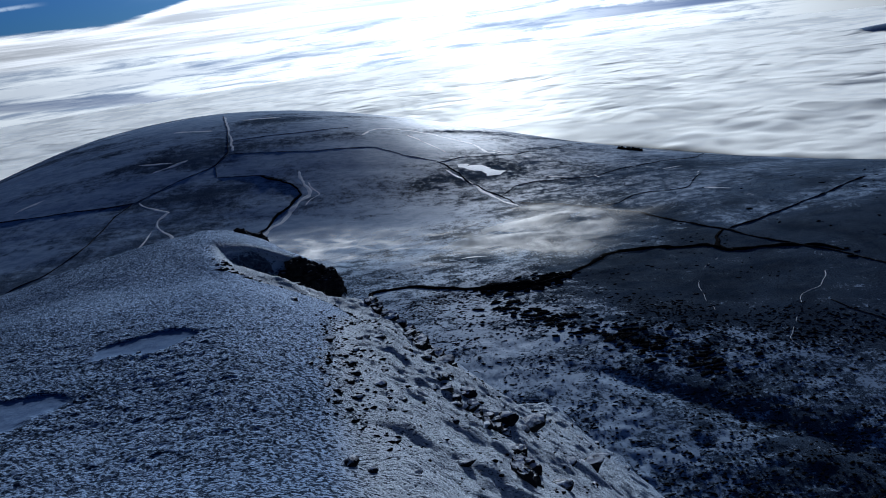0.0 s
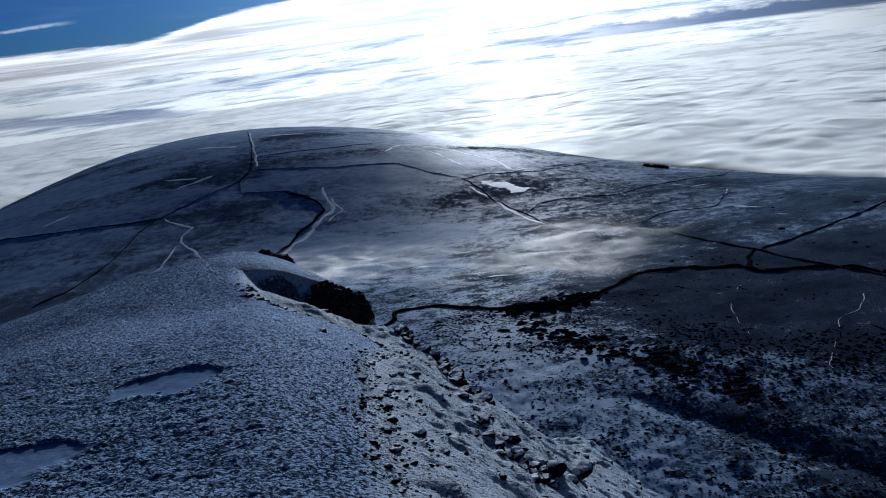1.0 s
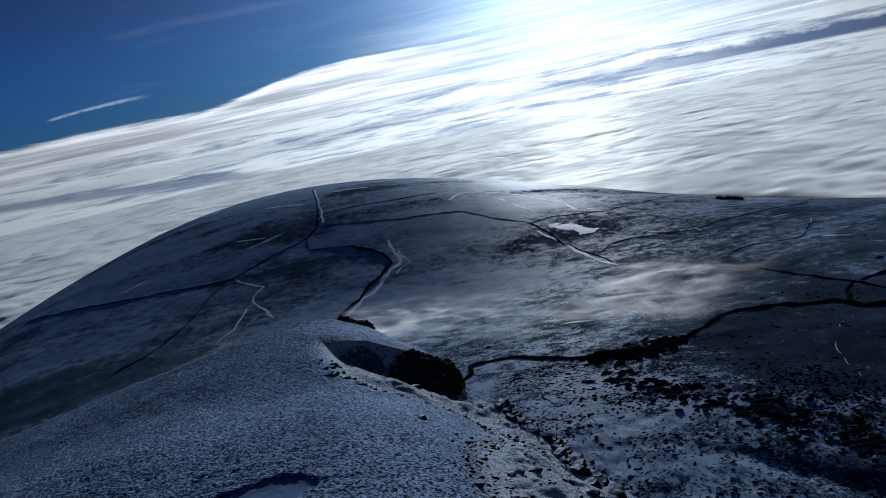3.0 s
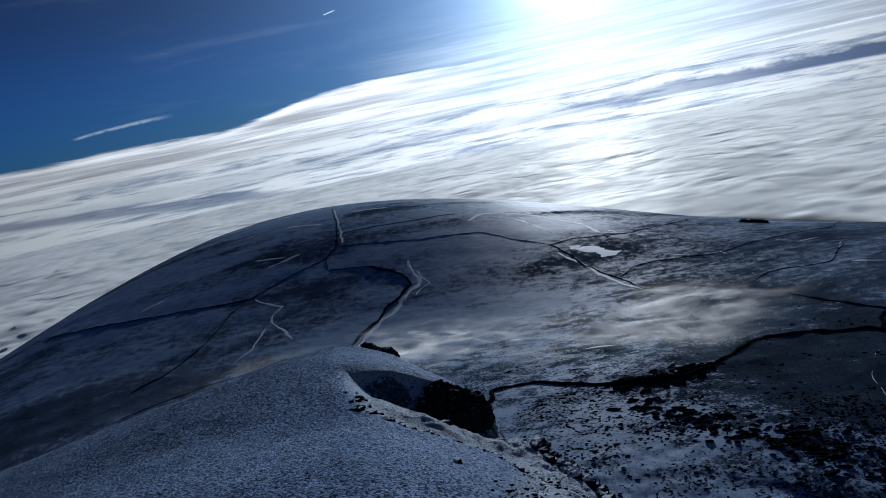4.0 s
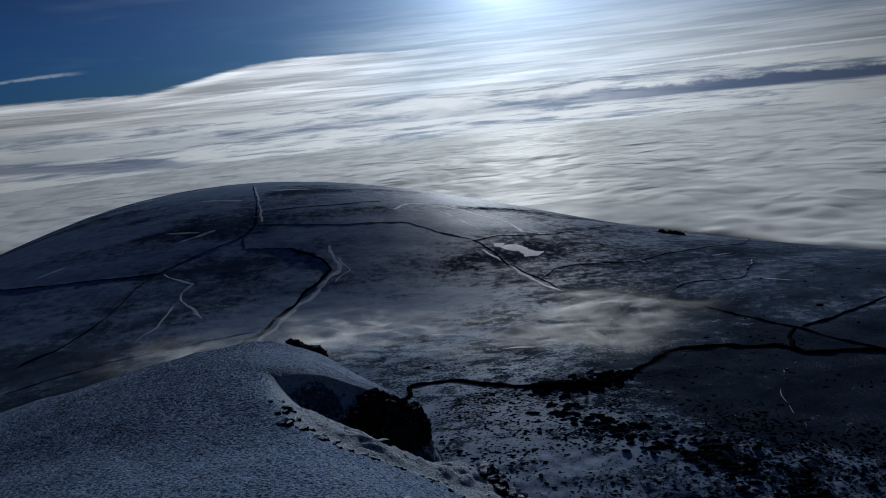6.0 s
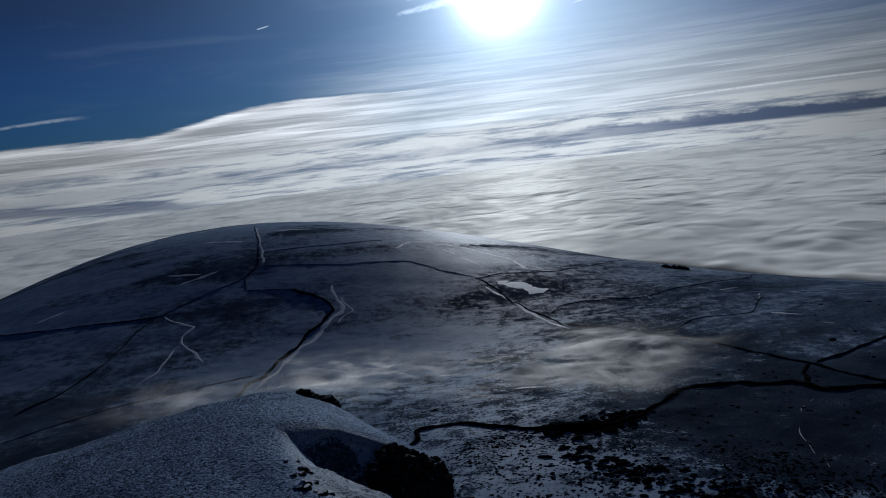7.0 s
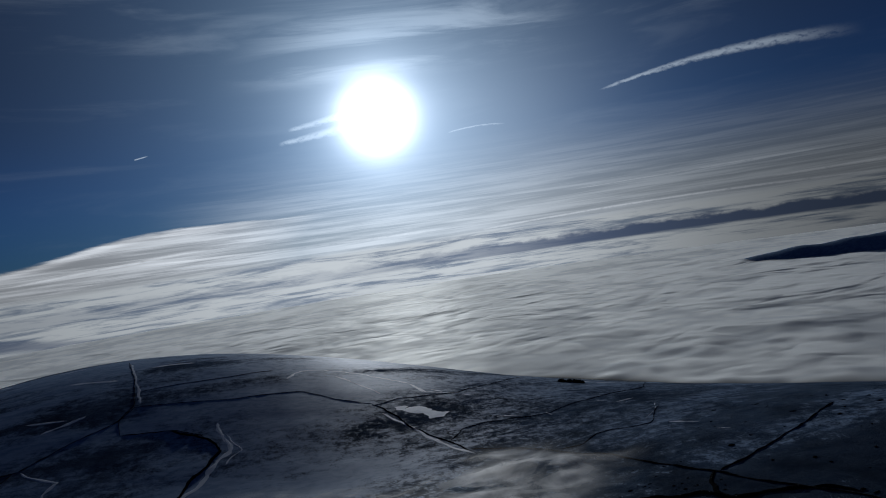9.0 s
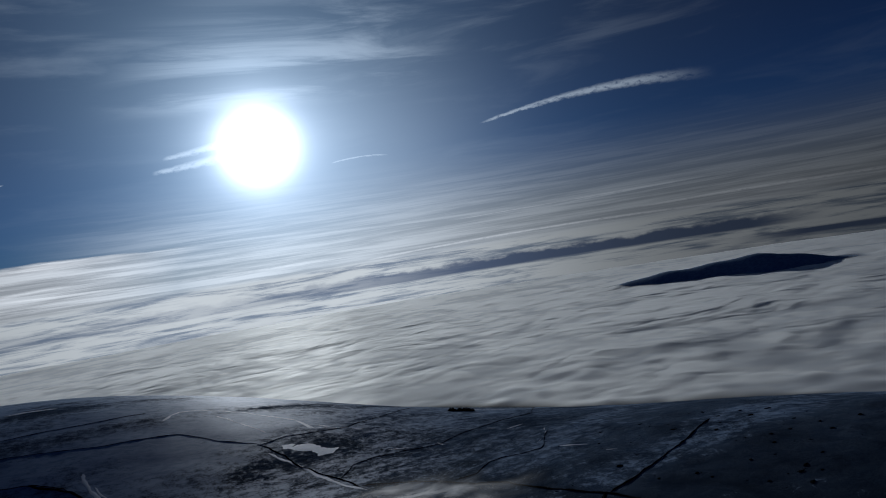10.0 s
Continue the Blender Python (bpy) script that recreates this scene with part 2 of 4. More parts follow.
def snow_ground_material():
    m, n = material("snow_over_moor_grass")
    where = n.put("ShaderNodeNewGeometry").outputs["Position"]
    cover = n.put("ShaderNodeAttribute", attribute_name="cover").outputs["Fac"]
    near = n.put("ShaderNodeAttribute", attribute_name="near").outputs["Fac"]
    speckle = n.put("ShaderNodeAttribute", attribute_name="speckle").outputs["Fac"]
    tuft = n.noise(where, 2.7, 3, 0.6, stretch=(0.7, 1.25, 1))
    clump = n.noise(where, 0.42, 6, 0.68, stretch=(1.0, 0.8, 1))
    patch = n.noise(where, 0.085, 6, 0.66, stretch=(0.6, 0.9, 1), warp=0.5)
    field = n.noise(where, 0.016, 6, 0.6, stretch=(1.0, 0.7, 1), warp=0.6)
    fine = n.ramp(speckle, 0.40, 0.70)
    grain = n.calc("ADD", n.calc("MULTIPLY", n.noise(where, 0.17, 5, 0.62, stretch=(0.8, 0.45, 1)), n.calc("SUBTRACT", 1.0, fine)), n.calc("MULTIPLY", n.noise(where, 0.75, 4, 0.66, stretch=(0.7, 0.8, 1)), fine))
    far = n.calc("ADD", n.calc("MULTIPLY", n.calc("ADD", clump, grain), 0.28), n.calc("ADD", n.calc("MULTIPLY", patch, 0.28), n.calc("MULTIPLY", field, 0.16)))
    close = n.calc("ADD", n.calc("MULTIPLY", tuft, 0.82), n.calc("ADD", n.calc("MULTIPLY", clump, 0.10), n.calc("MULTIPLY", patch, 0.08)))
    mottle = n.calc("ADD", n.calc("MULTIPLY", close, near), n.calc("MULTIPLY", far, n.calc("SUBTRACT", 1.0, near)))
    mottle = n.calc("ADD", n.calc("MULTIPLY", n.calc("SUBTRACT", mottle, 0.5), n.calc("ADD", 0.60, n.calc("MULTIPLY", speckle, 1.55))), 0.5)
    wide = n.calc("SUBTRACT", 1.0, n.ramp(speckle, 0.35, 0.75))
    snow = n.ramp(n.calc("ADD", mottle, n.calc("MULTIPLY", n.calc("SUBTRACT", cover, 0.5), 0.5)), n.calc("SUBTRACT", 0.475, n.calc("MULTIPLY", wide, 0.05)), n.calc("ADD", 0.535, n.calc("MULTIPLY", wide, 0.05)))
    # grass and snow colours lean blue, with the skylight tinted in
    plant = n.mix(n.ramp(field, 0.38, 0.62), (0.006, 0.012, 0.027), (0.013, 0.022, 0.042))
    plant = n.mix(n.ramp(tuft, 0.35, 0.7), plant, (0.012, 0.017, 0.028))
    grassy = n.put("ShaderNodeAttribute", attribute_name="grassy").outputs["Fac"]
    plant = n.mix(n.calc("MULTIPLY", grassy, n.ramp(patch, 0.35, 0.6, 0.4, 1.0)), plant, (0.046, 0.048, 0.030))
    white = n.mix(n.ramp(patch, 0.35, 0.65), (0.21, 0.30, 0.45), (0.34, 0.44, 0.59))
    skylit = n.put("ShaderNodeAttribute", attribute_name="skylit").outputs["Fac"]
    # spur-top snow painted bluer, as lit by sky alone
    white = n.mix(n.calc("MULTIPLY", skylit, 0.65), white, (0.33, 0.45, 0.68))
    # scarp snow painted paler, as caught by the sun
    white = n.mix(n.calc("MULTIPLY", n.calc("SUBTRACT", near, skylit), 0.6), white, (0.64, 0.68, 0.72))
    dusting = n.calc("MULTIPLY", n.ramp(field, 0.30, 0.62, 0.20, 0.42), n.calc("MULTIPLY", n.ramp(cover, -0.15, 0.40), n.calc("SUBTRACT", 1.0, n.calc("MULTIPLY", speckle, 0.65))))
    ice = n.put("ShaderNodeAttribute", attribute_name="ice").outputs["Fac"]
    dusting = n.calc("MULTIPLY", dusting, n.ramp(n.noise(where, 1.3, 3, 0.7), 0.36, 0.66, 0.35, 1.9))
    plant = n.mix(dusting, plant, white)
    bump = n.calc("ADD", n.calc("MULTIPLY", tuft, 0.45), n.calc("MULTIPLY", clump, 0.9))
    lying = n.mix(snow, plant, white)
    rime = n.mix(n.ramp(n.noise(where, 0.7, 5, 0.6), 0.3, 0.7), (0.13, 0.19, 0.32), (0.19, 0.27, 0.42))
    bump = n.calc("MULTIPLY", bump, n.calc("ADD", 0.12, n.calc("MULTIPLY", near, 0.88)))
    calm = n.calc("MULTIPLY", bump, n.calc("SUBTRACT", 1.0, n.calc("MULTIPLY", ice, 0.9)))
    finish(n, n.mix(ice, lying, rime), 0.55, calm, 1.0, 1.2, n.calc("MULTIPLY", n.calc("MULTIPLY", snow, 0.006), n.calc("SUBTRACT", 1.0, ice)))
    return m


def drift_material():
    m, n = material("wind_packed_snow")
    where = n.put("ShaderNodeNewGeometry").outputs["Position"]
    a, b = n.noise(where, 0.35, 5, 0.6), n.noise(where, 2.0, 3, 0.5)
    colour = n.mix(n.ramp(n.calc("ADD", n.calc("MULTIPLY", a, 0.7), n.calc("MULTIPLY", b, 0.3)), 0.26, 0.42), (0.40, 0.43, 0.48), (0.84, 0.87, 0.91))
    finish(n, colour, 0.55, b, 0.5, 0.3, 0.013)
    return m


def rock_material(name, dark, pale, snowy):
    m, n = material(name)
    geo = n.put("ShaderNodeNewGeometry")
    where = geo.outputs["Position"]
    normal = n.put("ShaderNodeSeparateXYZ")
    n.wire(geo.outputs["Normal"], normal.inputs[0])
    a, b = n.noise(where, 0.6, 6, 0.65), n.noise(where, 4.0, 4, 0.6)
    beds = n.noise(where, 1.0, 3, 0.6, stretch=(0.3, 0.3, 3.0))
    stone = n.mix(n.ramp(n.calc("ADD", n.calc("MULTIPLY", a, 0.6), n.calc("MULTIPLY", beds, 0.4)), 0.35, 0.65), dark, pale)
    lie = n.ramp(n.calc("ADD", normal.outputs[2], n.calc("MULTIPLY", n.calc("SUBTRACT", a, 0.5), 0.9)), snowy, snowy + 0.22)
    finish(n, n.mix(lie, stone, (0.80, 0.83, 0.88)), 0.9, n.calc("ADD", n.calc("MULTIPLY", a, 0.6), n.calc("MULTIPLY", b, 0.4)), 0.8, 0.4)
    return m


def blend(n, k, a, b):
    node = n.put("ShaderNodeMixShader")
    n.wire(k, node.inputs[0])
    n.wire(a, node.inputs[1])
    n.wire(b, node.inputs[2])
    return node.outputs[0]


def vapour_material(name, shine, rough, velvet, alpha_name=None, thick=1.0, noise_scale=None, ease=0.6, tint=(0.976, 0.963, 0.925), through_share=0.3, billows=False, lean=(0.0, 0.0, 1.0)):
    """Cloud and mist: scatters light on, mostly forward at a low sun, so a broad sheen over a soft white body."""
    m, n = material(name)
    where = n.put("ShaderNodeNewGeometry").outputs["Position"]
    # light wanders inside a cloud, so its shading follows the form only softly
    true = n.put("ShaderNodeNewGeometry").outputs["Normal"]
    formed = None
    eased = n.vec("NORMALIZE", n.vec("ADD", n.vec("SCALE", true, scale=1 - ease), tuple(ease * c for c in lean)))
    if billows:
        def rounded(size, detail, stretch):
            raw = n.noise(where, 1 / size, detail, 0.45, stretch=stretch, warp=0.35)
            return n.calc("MULTIPLY", n.calc("SQRT", n.calc("ADD", n.calc("POWER", n.calc("SUBTRACT", raw, 0.5), 2.0), 0.0012)), 4.0)

        heads, small = rounded(480.0, 3.0, (0.85, 0.9, 0.0)), rounded(170.0, 2.0, (0.9, 0.8, 0.0))
        broad_ = n.noise(where, 1 / 700.0, 3.0, 0.5, stretch=(0.5, 1.0, 0.0), warp=0.5)
        high = n.calc("ADD", n.calc("MULTIPLY", heads, 36.0), n.calc("MULTIPLY", small, 13.0))
        high = n.calc("MULTIPLY", high, n.calc("MULTIPLY", n.ramp(n.vec("LENGTH", where), 2400.0, 4900.0, 1.0, 0.5), n.ramp(n.vec("LENGTH", where), 1100.0, 2400.0, 0.40, 1.0)))
        shaped = []
        for share, start in ((1.0, n.vec("NORMALIZE", n.vec("ADD", true, (0.03, 0.20, 0.0)))), (0.37, eased)):
            lump = n.put("ShaderNodeBump")
            lump.inputs["Strength"].default_value, lump.inputs["Distance"].default_value = 1.0, share
            n.wire(high, lump.inputs["Height"])
            n.wire(start, lump.inputs["Normal"])
            shaped.append(lump.outputs[0])
        formed, eased = shaped
    body = n.put("ShaderNodeBsdfDiffuse")
    body.inputs["Color"].default_value = (*tint, 1)
    through_ = n.put("ShaderNodeBsdfTranslucent")
    through_.inputs["Color"].default_value = (*tint, 1)
    sheen = n.put("ShaderNodeBsdfGlossy")
    sheen.inputs["Color"].default_value = (0.985, 0.973, 0.908, 1)
    sheen.inputs["Roughness"].default_value = rough
    # two broad lobes of light scattered sideways, one narrow and one wide
    lobes = []
    for spread in (0.5, 1.0):
        fringe = n.put("ShaderNodeBsdfSheen", distribution="ASHIKHMIN")
        fringe.inputs["Color"].default_value = (0.985, 0.973, 0.908, 1)
        fringe.inputs["Roughness"].default_value = spread
        lobes.append(fringe.outputs[0])
    for node in [q for q in n.tree.nodes if q.bl_idname.startswith("ShaderNodeBsdf")]:
        n.wire(formed if formed and node in (body, through_) else eased, node.inputs["Normal"])
    soft = blend(n, through_share, body.outputs[0], through_.outputs[0])
    broad = blend(n, 0.60, lobes[0], lobes[1])
    both = blend(n, shine, broad, sheen.outputs[0])
    both = blend(n, 1 - velvet, both, soft)
    out = both
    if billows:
        # grey-blue shade painted into the creases between the dense heads
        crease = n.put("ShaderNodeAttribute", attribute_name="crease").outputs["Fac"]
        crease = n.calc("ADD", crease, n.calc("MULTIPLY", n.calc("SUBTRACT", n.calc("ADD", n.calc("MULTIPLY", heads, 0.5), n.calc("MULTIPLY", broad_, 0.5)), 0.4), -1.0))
        shade_share = n.ramp(crease, 0.05, 1.2, 0.0, 0.36)
        shaded = n.put("ShaderNodeBsdfDiffuse")
        shaded.inputs["Color"].default_value = (0.38, 0.45, 0.55, 1)
        out = blend(n, shade_share, out, shaded.outputs[0])
    if alpha_name:
        alpha = n.put("ShaderNodeAttribute", attribute_name=alpha_name).outputs["Fac"]
        if noise_scale:
            puff = n.noise(where, noise_scale, 6, 0.6, stretch=(0.75, 0.4, 1.5), warp=0.5)
            alpha = n.calc("MULTIPLY", alpha, n.ramp(puff, 0.25, 0.72))
        alpha = n.calc("MULTIPLY", alpha, thick, clamp=True)
        clear = n.put("ShaderNodeBsdfTransparent")
        fade = n.put("ShaderNodeMixShader")
        n.wire(alpha, fade.inputs[0])
        n.wire(clear.outputs[0], fade.inputs[1])
        n.wire(out, fade.inputs[2])
        out = fade.outputs[0]
    n.wire(out, n.put("ShaderNodeOutputMaterial").inputs["Surface"])
    return m


SNOW_GROUND = snow_ground_material()
DRIFT = drift_material()
GRITSTONE = rock_material("gritstone", (0.014, 0.014, 0.015), (0.045, 0.043, 0.042), 0.76)
BLACK_ROCK = rock_material("black_gritstone", (0.010, 0.010, 0.011), (0.035, 0.034, 0.034), 0.97)
WALL_STONE = rock_material("wall_stone", (0.02, 0.02, 0.02), (0.06, 0.057, 0.052), 1.02)
PEAT = rock_material("peat_and_heather", (0.007, 0.007, 0.008), (0.020, 0.019, 0.018), 1.05)
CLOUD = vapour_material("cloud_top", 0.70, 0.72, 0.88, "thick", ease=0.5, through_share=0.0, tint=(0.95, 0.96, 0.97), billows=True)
MIST = vapour_material("valley_mist", 0.5, 0.8, 0.02, "thick", 1.0, 0.03, ease=0.9, lean=(0.1, 0.85, 0.5), tint=(0.96, 0.935, 0.895), through_share=0.1)

# ---- the lie of the land ----
def smooth_table(v, xs, zs):
    """A table of heights read with eased corners."""
    v = np.asarray(v, float)
    w = 6.0
    return sum(np.interp(v + k * w, xs, zs) for k in (-1, -0.5, 0, 0.5, 1)) / 5


# moor: broad swells, each (bearing, distance, height), spread by distance
SWELLS = [
    (-45, 350, -5), (-27, 350, -34), (-9, 350, 48), (9, 350, -2), (27, 350, -44), (45, 350, -1),
    (-45, 700, 22), (-27, 700, 32), (-9, 700, -74), (9, 700, -52), (27, 700, 9), (45, 700, 80),
    (-45, 1050, 30), (-27, 1050, -38), (-9, 1050, 1), (9, 1050, 58), (27, 1050, 35), (45, 1050, 15),
    (-45, 1450, 0), (-27, 1450, 128), (-9, 1450, 91), (9, 1450, -14), (27, 1450, -29), (45, 1450, -25),
    (-45, 1900, -174), (-27, 1900, 120), (-9, 1900, 113), (9, 1900, -52), (27, 1900, -46), (45, 1900, 73),
    (-45, 2600, -240), (-27, 2600, 101), (-9, 2600, 78), (9, 2600, -145), (27, 2600, -188), (45, 2600, 9),
]


def moor(x, y):
    z = 45 + 95 * np.exp(-(x * x + (y - 300) ** 2) / (2 * 300.0 ** 2))
    for bearing, dist, high in SWELLS:
        b = radians(bearing)
        spread = 0.42 * dist + 60
        z = z + high * np.exp(-((x - dist * math.sin(b)) ** 2 + (y - dist * math.cos(b)) ** 2) / (2 * spread ** 2))
    z = z - 45 * np.clip((-x - 640) / 500, 0, 1) ** 1.5 * np.clip((y - 500) / 500, 0, 1)
    z = z - 260 * np.clip((np.hypot(x, y) - 1900) / 1100, 0, 1) ** 1.5
    # an isolated hill that stands out of the cloud far off
    u, v = 0.77 * (x - 2310) - 0.64 * (y - 2550), 0.64 * (x - 2310) + 0.77 * (y - 2550)
    return np.maximum(z, -150) + (232 + 8 * np.tanh(u / 400)) * np.exp(-(u / np.where(u < 0, 1250, 720)) ** 2 - (v / 330) ** 2) * (1 + 0.02 * np.sin(u / 75.0 + 1) + 0.012 * np.sin(u / 31.0))


# the scarp's rim, from behind the start to the spur's far end
RIM = [(30, -400), (8, -60), (-5, 30), (-15, 90), (-18, 118), (-17, 140), (-21, 149), (-35, 150), (-44.5, 158), (-50.5, 171), (-54, 183), (-46, 190),
       (-38, 192), (-31, 193), (-27, 198), (-33, 205), (-42, 213), (-49, 224), (-50, 229), (-58, 240), (-72, 264), (-110, 330), (-150, 420)]


def rim_distance(x, y):
    """Metres from the rim, positive on the falling side."""
    best = np.full(np.shape(x), 1e9)
    side = np.zeros(np.shape(x))
    for (ax, ay), (bx, by) in zip(RIM, RIM[1:]):
        ex, ey = bx - ax, by - ay
        k = np.clip(((x - ax) * ex + (y - ay) * ey) / (ex * ex + ey * ey), 0, 1)
        d = np.hypot(x - ax - k * ex, y - ay - k * ey)
        best = np.minimum(best, d)
    poly = RIM + [(-3000, 420), (-3000, -400)]
    inside = np.zeros(np.shape(x), bool)
    for (ax, ay), (bx, by) in zip(poly, poly[1:] + poly[:1]):
        if ay != by:
            inside ^= ((ay > y) != (by > y)) & (x < (bx - ax) * (y - ay) / (by - ay) + ax)
    return np.where(inside, -best, best)


def spur(x, y):
    """The high spur and its scarp."""
    s = rim_distance(x, y)
    z = smooth_table(y, [-400, 0, 60, 95, 125, 152, 176, 195, 228, 250, 300, 420], [330, 305, 293.1, 289.6, 286.6, 280.8, 280.6, 279.4, 273, 253, 202, 100])
    right = np.clip(x + 49.4 + 0.299 * (y - 150) - 0.85 * np.clip(s, 0, 60), 0, None)
    z = z - 0.766 * (np.sqrt(right ** 2 + 441) - 21)
    left = np.clip(-(x + 63.4 - 0.053 * (y - 150)), 0, None)
    z = z - 0.21 * (np.sqrt(left ** 2 + 400) - 20) - 0.002 * np.clip(left - 130, 0, 200) ** 2
    out = np.clip(s, 0, None)
    steep = 1 + 1.7 * np.clip((y - 172) / 12, 0, 1) * np.clip((330 - y) / 60, 0, 1)
    out = out + (steep - 1) * np.minimum(out, 24)
    z = z - smooth_table(out, [-40, 0, 6, 15, 30, 60, 100, 160, 260, 600], [0, 0, 4, 9.5, 21, 48, 90, 130, 175, 260]) + smooth_table(0 * out, [-40, 0, 6, 15], [0, 0, 4, 9.5])
    # the short gully behind the near shoulder
    gx, gy = x + 36, y - 174
    z = z - 5 * np.exp(-((gx * 0.94 + gy * -0.33) / 14) ** 2 - ((gx * 0.33 + gy * 0.94) / 6.5) ** 2)
    # the flank beyond the rock ribs drops out of sight
    beyond = np.clip(((x + 16) * 0.91 + (y - 160) * 0.41 - 2) / 20, 0, 1)
    z = z - 22 * beyond ** 2 * (3 - 2 * beyond) * np.clip((26 - x) / 26, 0, 1) * np.clip((y - 120) / 30, 0, 1) * np.clip((300 - y) / 60, 0, 1)
    return z


def hollow(x, y, cx, cy, rx, ry, turn, deep):
    c, n = math.cos(radians(turn)), math.sin(radians(turn))
    u, v = ((x - cx) * c + (y - cy) * n) / rx, (-(x - cx) * n + (y - cy) * c) / ry
    r = (u * u + v * v) * (1 + 0.45 * layered(x, y, 5.0, 601, 2) + 0.25 * np.sin(3 * np.arctan2(v, u) + cx))
    return -deep * np.clip(1.25 - r, 0, 1) ** 0.5 * (r < 1.25)


def land(x, y):
    """Height of the ground without its fine relief."""
    a, b = moor(x, y), spur(x, y)
    k = 14.0
    m = np.maximum(a, b)
    # a dry ditch slanting across the foot of the slope
    ex, ey = 84.0, -72.0
    f = np.clip(((x - 82) * ex + (y - 356) * ey) / (ex * ex + ey * ey), -0.15, 1.6)
    far = np.hypot(x - 82 - f * ex, y - 356 - f * ey) / (7.5 + 5 * np.clip(f, 0, 2))
    m = m - 3.0 * np.exp(-far ** 2) * np.clip(1.8 * (f + 0.15), 0, 1)
    return m + k * np.log1p(np.exp(-np.abs(a - b) / k)) - k * 0.69 * np.exp(-np.abs(a - b) / k)


# ---- fine relief ----
LATTICE = np.random.RandomState(7).rand(512, 512)


def fuzz(x, y, size, seed=0):
    """Smooth noise, -1 to 1, with lumps of the given size in metres."""
    u, v = np.asarray(x) / size + 37.7 * seed, np.asarray(y) / size + 91.3 * seed
    i, j = np.floor(u).astype(int), np.floor(v).astype(int)
    a, b = u - i, v - j
    a, b = a * a * (3 - 2 * a), b * b * (3 - 2 * b)
    g = lambda p, q: LATTICE[p % 512, q % 512]
    return 2 * ((g(i, j) * (1 - a) + g(i + 1, j) * a) * (1 - b) + (g(i, j + 1) * (1 - a) + g(i + 1, j + 1) * a) * b) - 1


def layered(x, y, size, seed=0, octaves=4, keep=0.5):
    total, gain = 0, 1.0
    for k in range(octaves):
        total = total + gain * fuzz(x, y, size / 2 ** k, seed + k)
        gain *= keep
    return total


def step(v, lo, hi):
    t = np.clip((v - lo) / (hi - lo), 0, 1)
    return t * t * (3 - 2 * t)


def relief(x, y):
    """Tussocks on the spur, ledges and rubble on the scarp, lumps on the moor."""
    s = rim_distance(x, y)
    top = step(-s, -3, 4) * (y < 300) * (x > -260)
    band = (s > 0) * step(s, 0, 8) * (1 - step(s, 70, 130)) * (y < 330) * (y > -200)
    rank = 1 - 0.65 * step(y + 0.2 * x, 88, 122)
    z = top * (0.36 * rank * np.abs(fuzz(x * 0.75, y * 1.3, 0.52, 1)) + 0.05 * rank * fuzz(x, y * 1.6, 1.7, 2) + 0.35 * layered(x, y, 14, 3, 3))
    z = z + band * (1.2 * layered(x + y * 0.4, y, 11, 11, 4, 0.6) + 0.5 * np.abs(fuzz(x, y, 2.2, 15)) + 0.3 * np.abs(fuzz(x, y, 1.1, 16)))
    away = 1 - np.clip(top + band, 0, 1)
    rubble = step(s, 30, 60) * (1 - step(s, 230, 300)) * (y < 400) * (y > -100) * (x < 330)
    z = z + rubble * (0.5 * layered(x, y, 9, 17, 3, 0.6) + 0.4 * np.abs(fuzz(x, y, 3.5, 19)))
    z = z + away * (0.6 * layered(x, y * 1.3, 60, 21, 2, 0.5) + 1.5 * fuzz(x, y, 210, 31))
    pools = (hollow(x, y, -41.5, 97.6, 5.6, 4.9, 20, 1.0) + hollow(x, y, -52.5, 78, 6.0, 4.2, 15, 1.0)) * top
    return z * (1 + 0.92 * np.clip(pools, -1, 0)) + 0.17 * pools


def surface(x, y):
    return land(x, y) + relief(x, y)


def surface_at(x, y):
    return float(surface(np.array([float(x)]), np.array([float(y)]))[0])


def grid_mesh(name, xs, ys, zs, fields, mat, keep=None):
    """One sheet over the rows and columns of xs, ys, zs, with named values at its corners; keep: which corners matter."""
    rows, cols = xs.shape
    mesh = bpy.data.meshes.new(name)
    mesh.vertices.add(rows * cols)
    mesh.vertices.foreach_set("co", np.stack([xs, ys, zs], -1).astype(np.float32).ravel())
    i = (np.arange(rows - 1)[:, None] * cols + np.arange(cols - 1)).ravel()
    quads = np.stack([i, i + 1, i + cols + 1, i + cols], 1).astype(np.int32)
    if keep is not None:
        quads = quads[keep.ravel()[quads].any(axis=1)]
    mesh.loops.add(quads.size)
    mesh.polygons.add(len(quads))
    mesh.loops.foreach_set("vertex_index", quads.ravel())
    mesh.polygons.foreach_set("loop_start", np.arange(0, quads.size, 4, dtype=np.int32))
    mesh.polygons.foreach_set("use_smooth", np.ones(len(quads), bool))
    for key, values in fields.items():
        mesh.attributes.new(key, "FLOAT", "POINT").data.foreach_set("value", np.asarray(values, np.float32).ravel())
    mesh.update(calc_edges=True)
    mesh.validate()
    mesh.materials.append(mat)
    return new(name, mesh)


def spaced(lo, hi, fine, growth_lo, growth_hi, end_lo, end_hi):
    """Evenly fine between lo and hi, growing coarser to either end."""
    mid = list(np.arange(lo, hi, fine))
    for sign, end, growth, box in ((-1, end_lo, growth_lo, []), (1, end_hi, growth_hi, [])):
        at, gap = (lo if sign < 0 else mid[-1]), fine
        while sign * (end - at) > 0:
            gap *= growth
            at += sign * gap
            box.append(at)
        mid = box[::-1] + mid if sign < 0 else mid + box
    return np.array(mid)


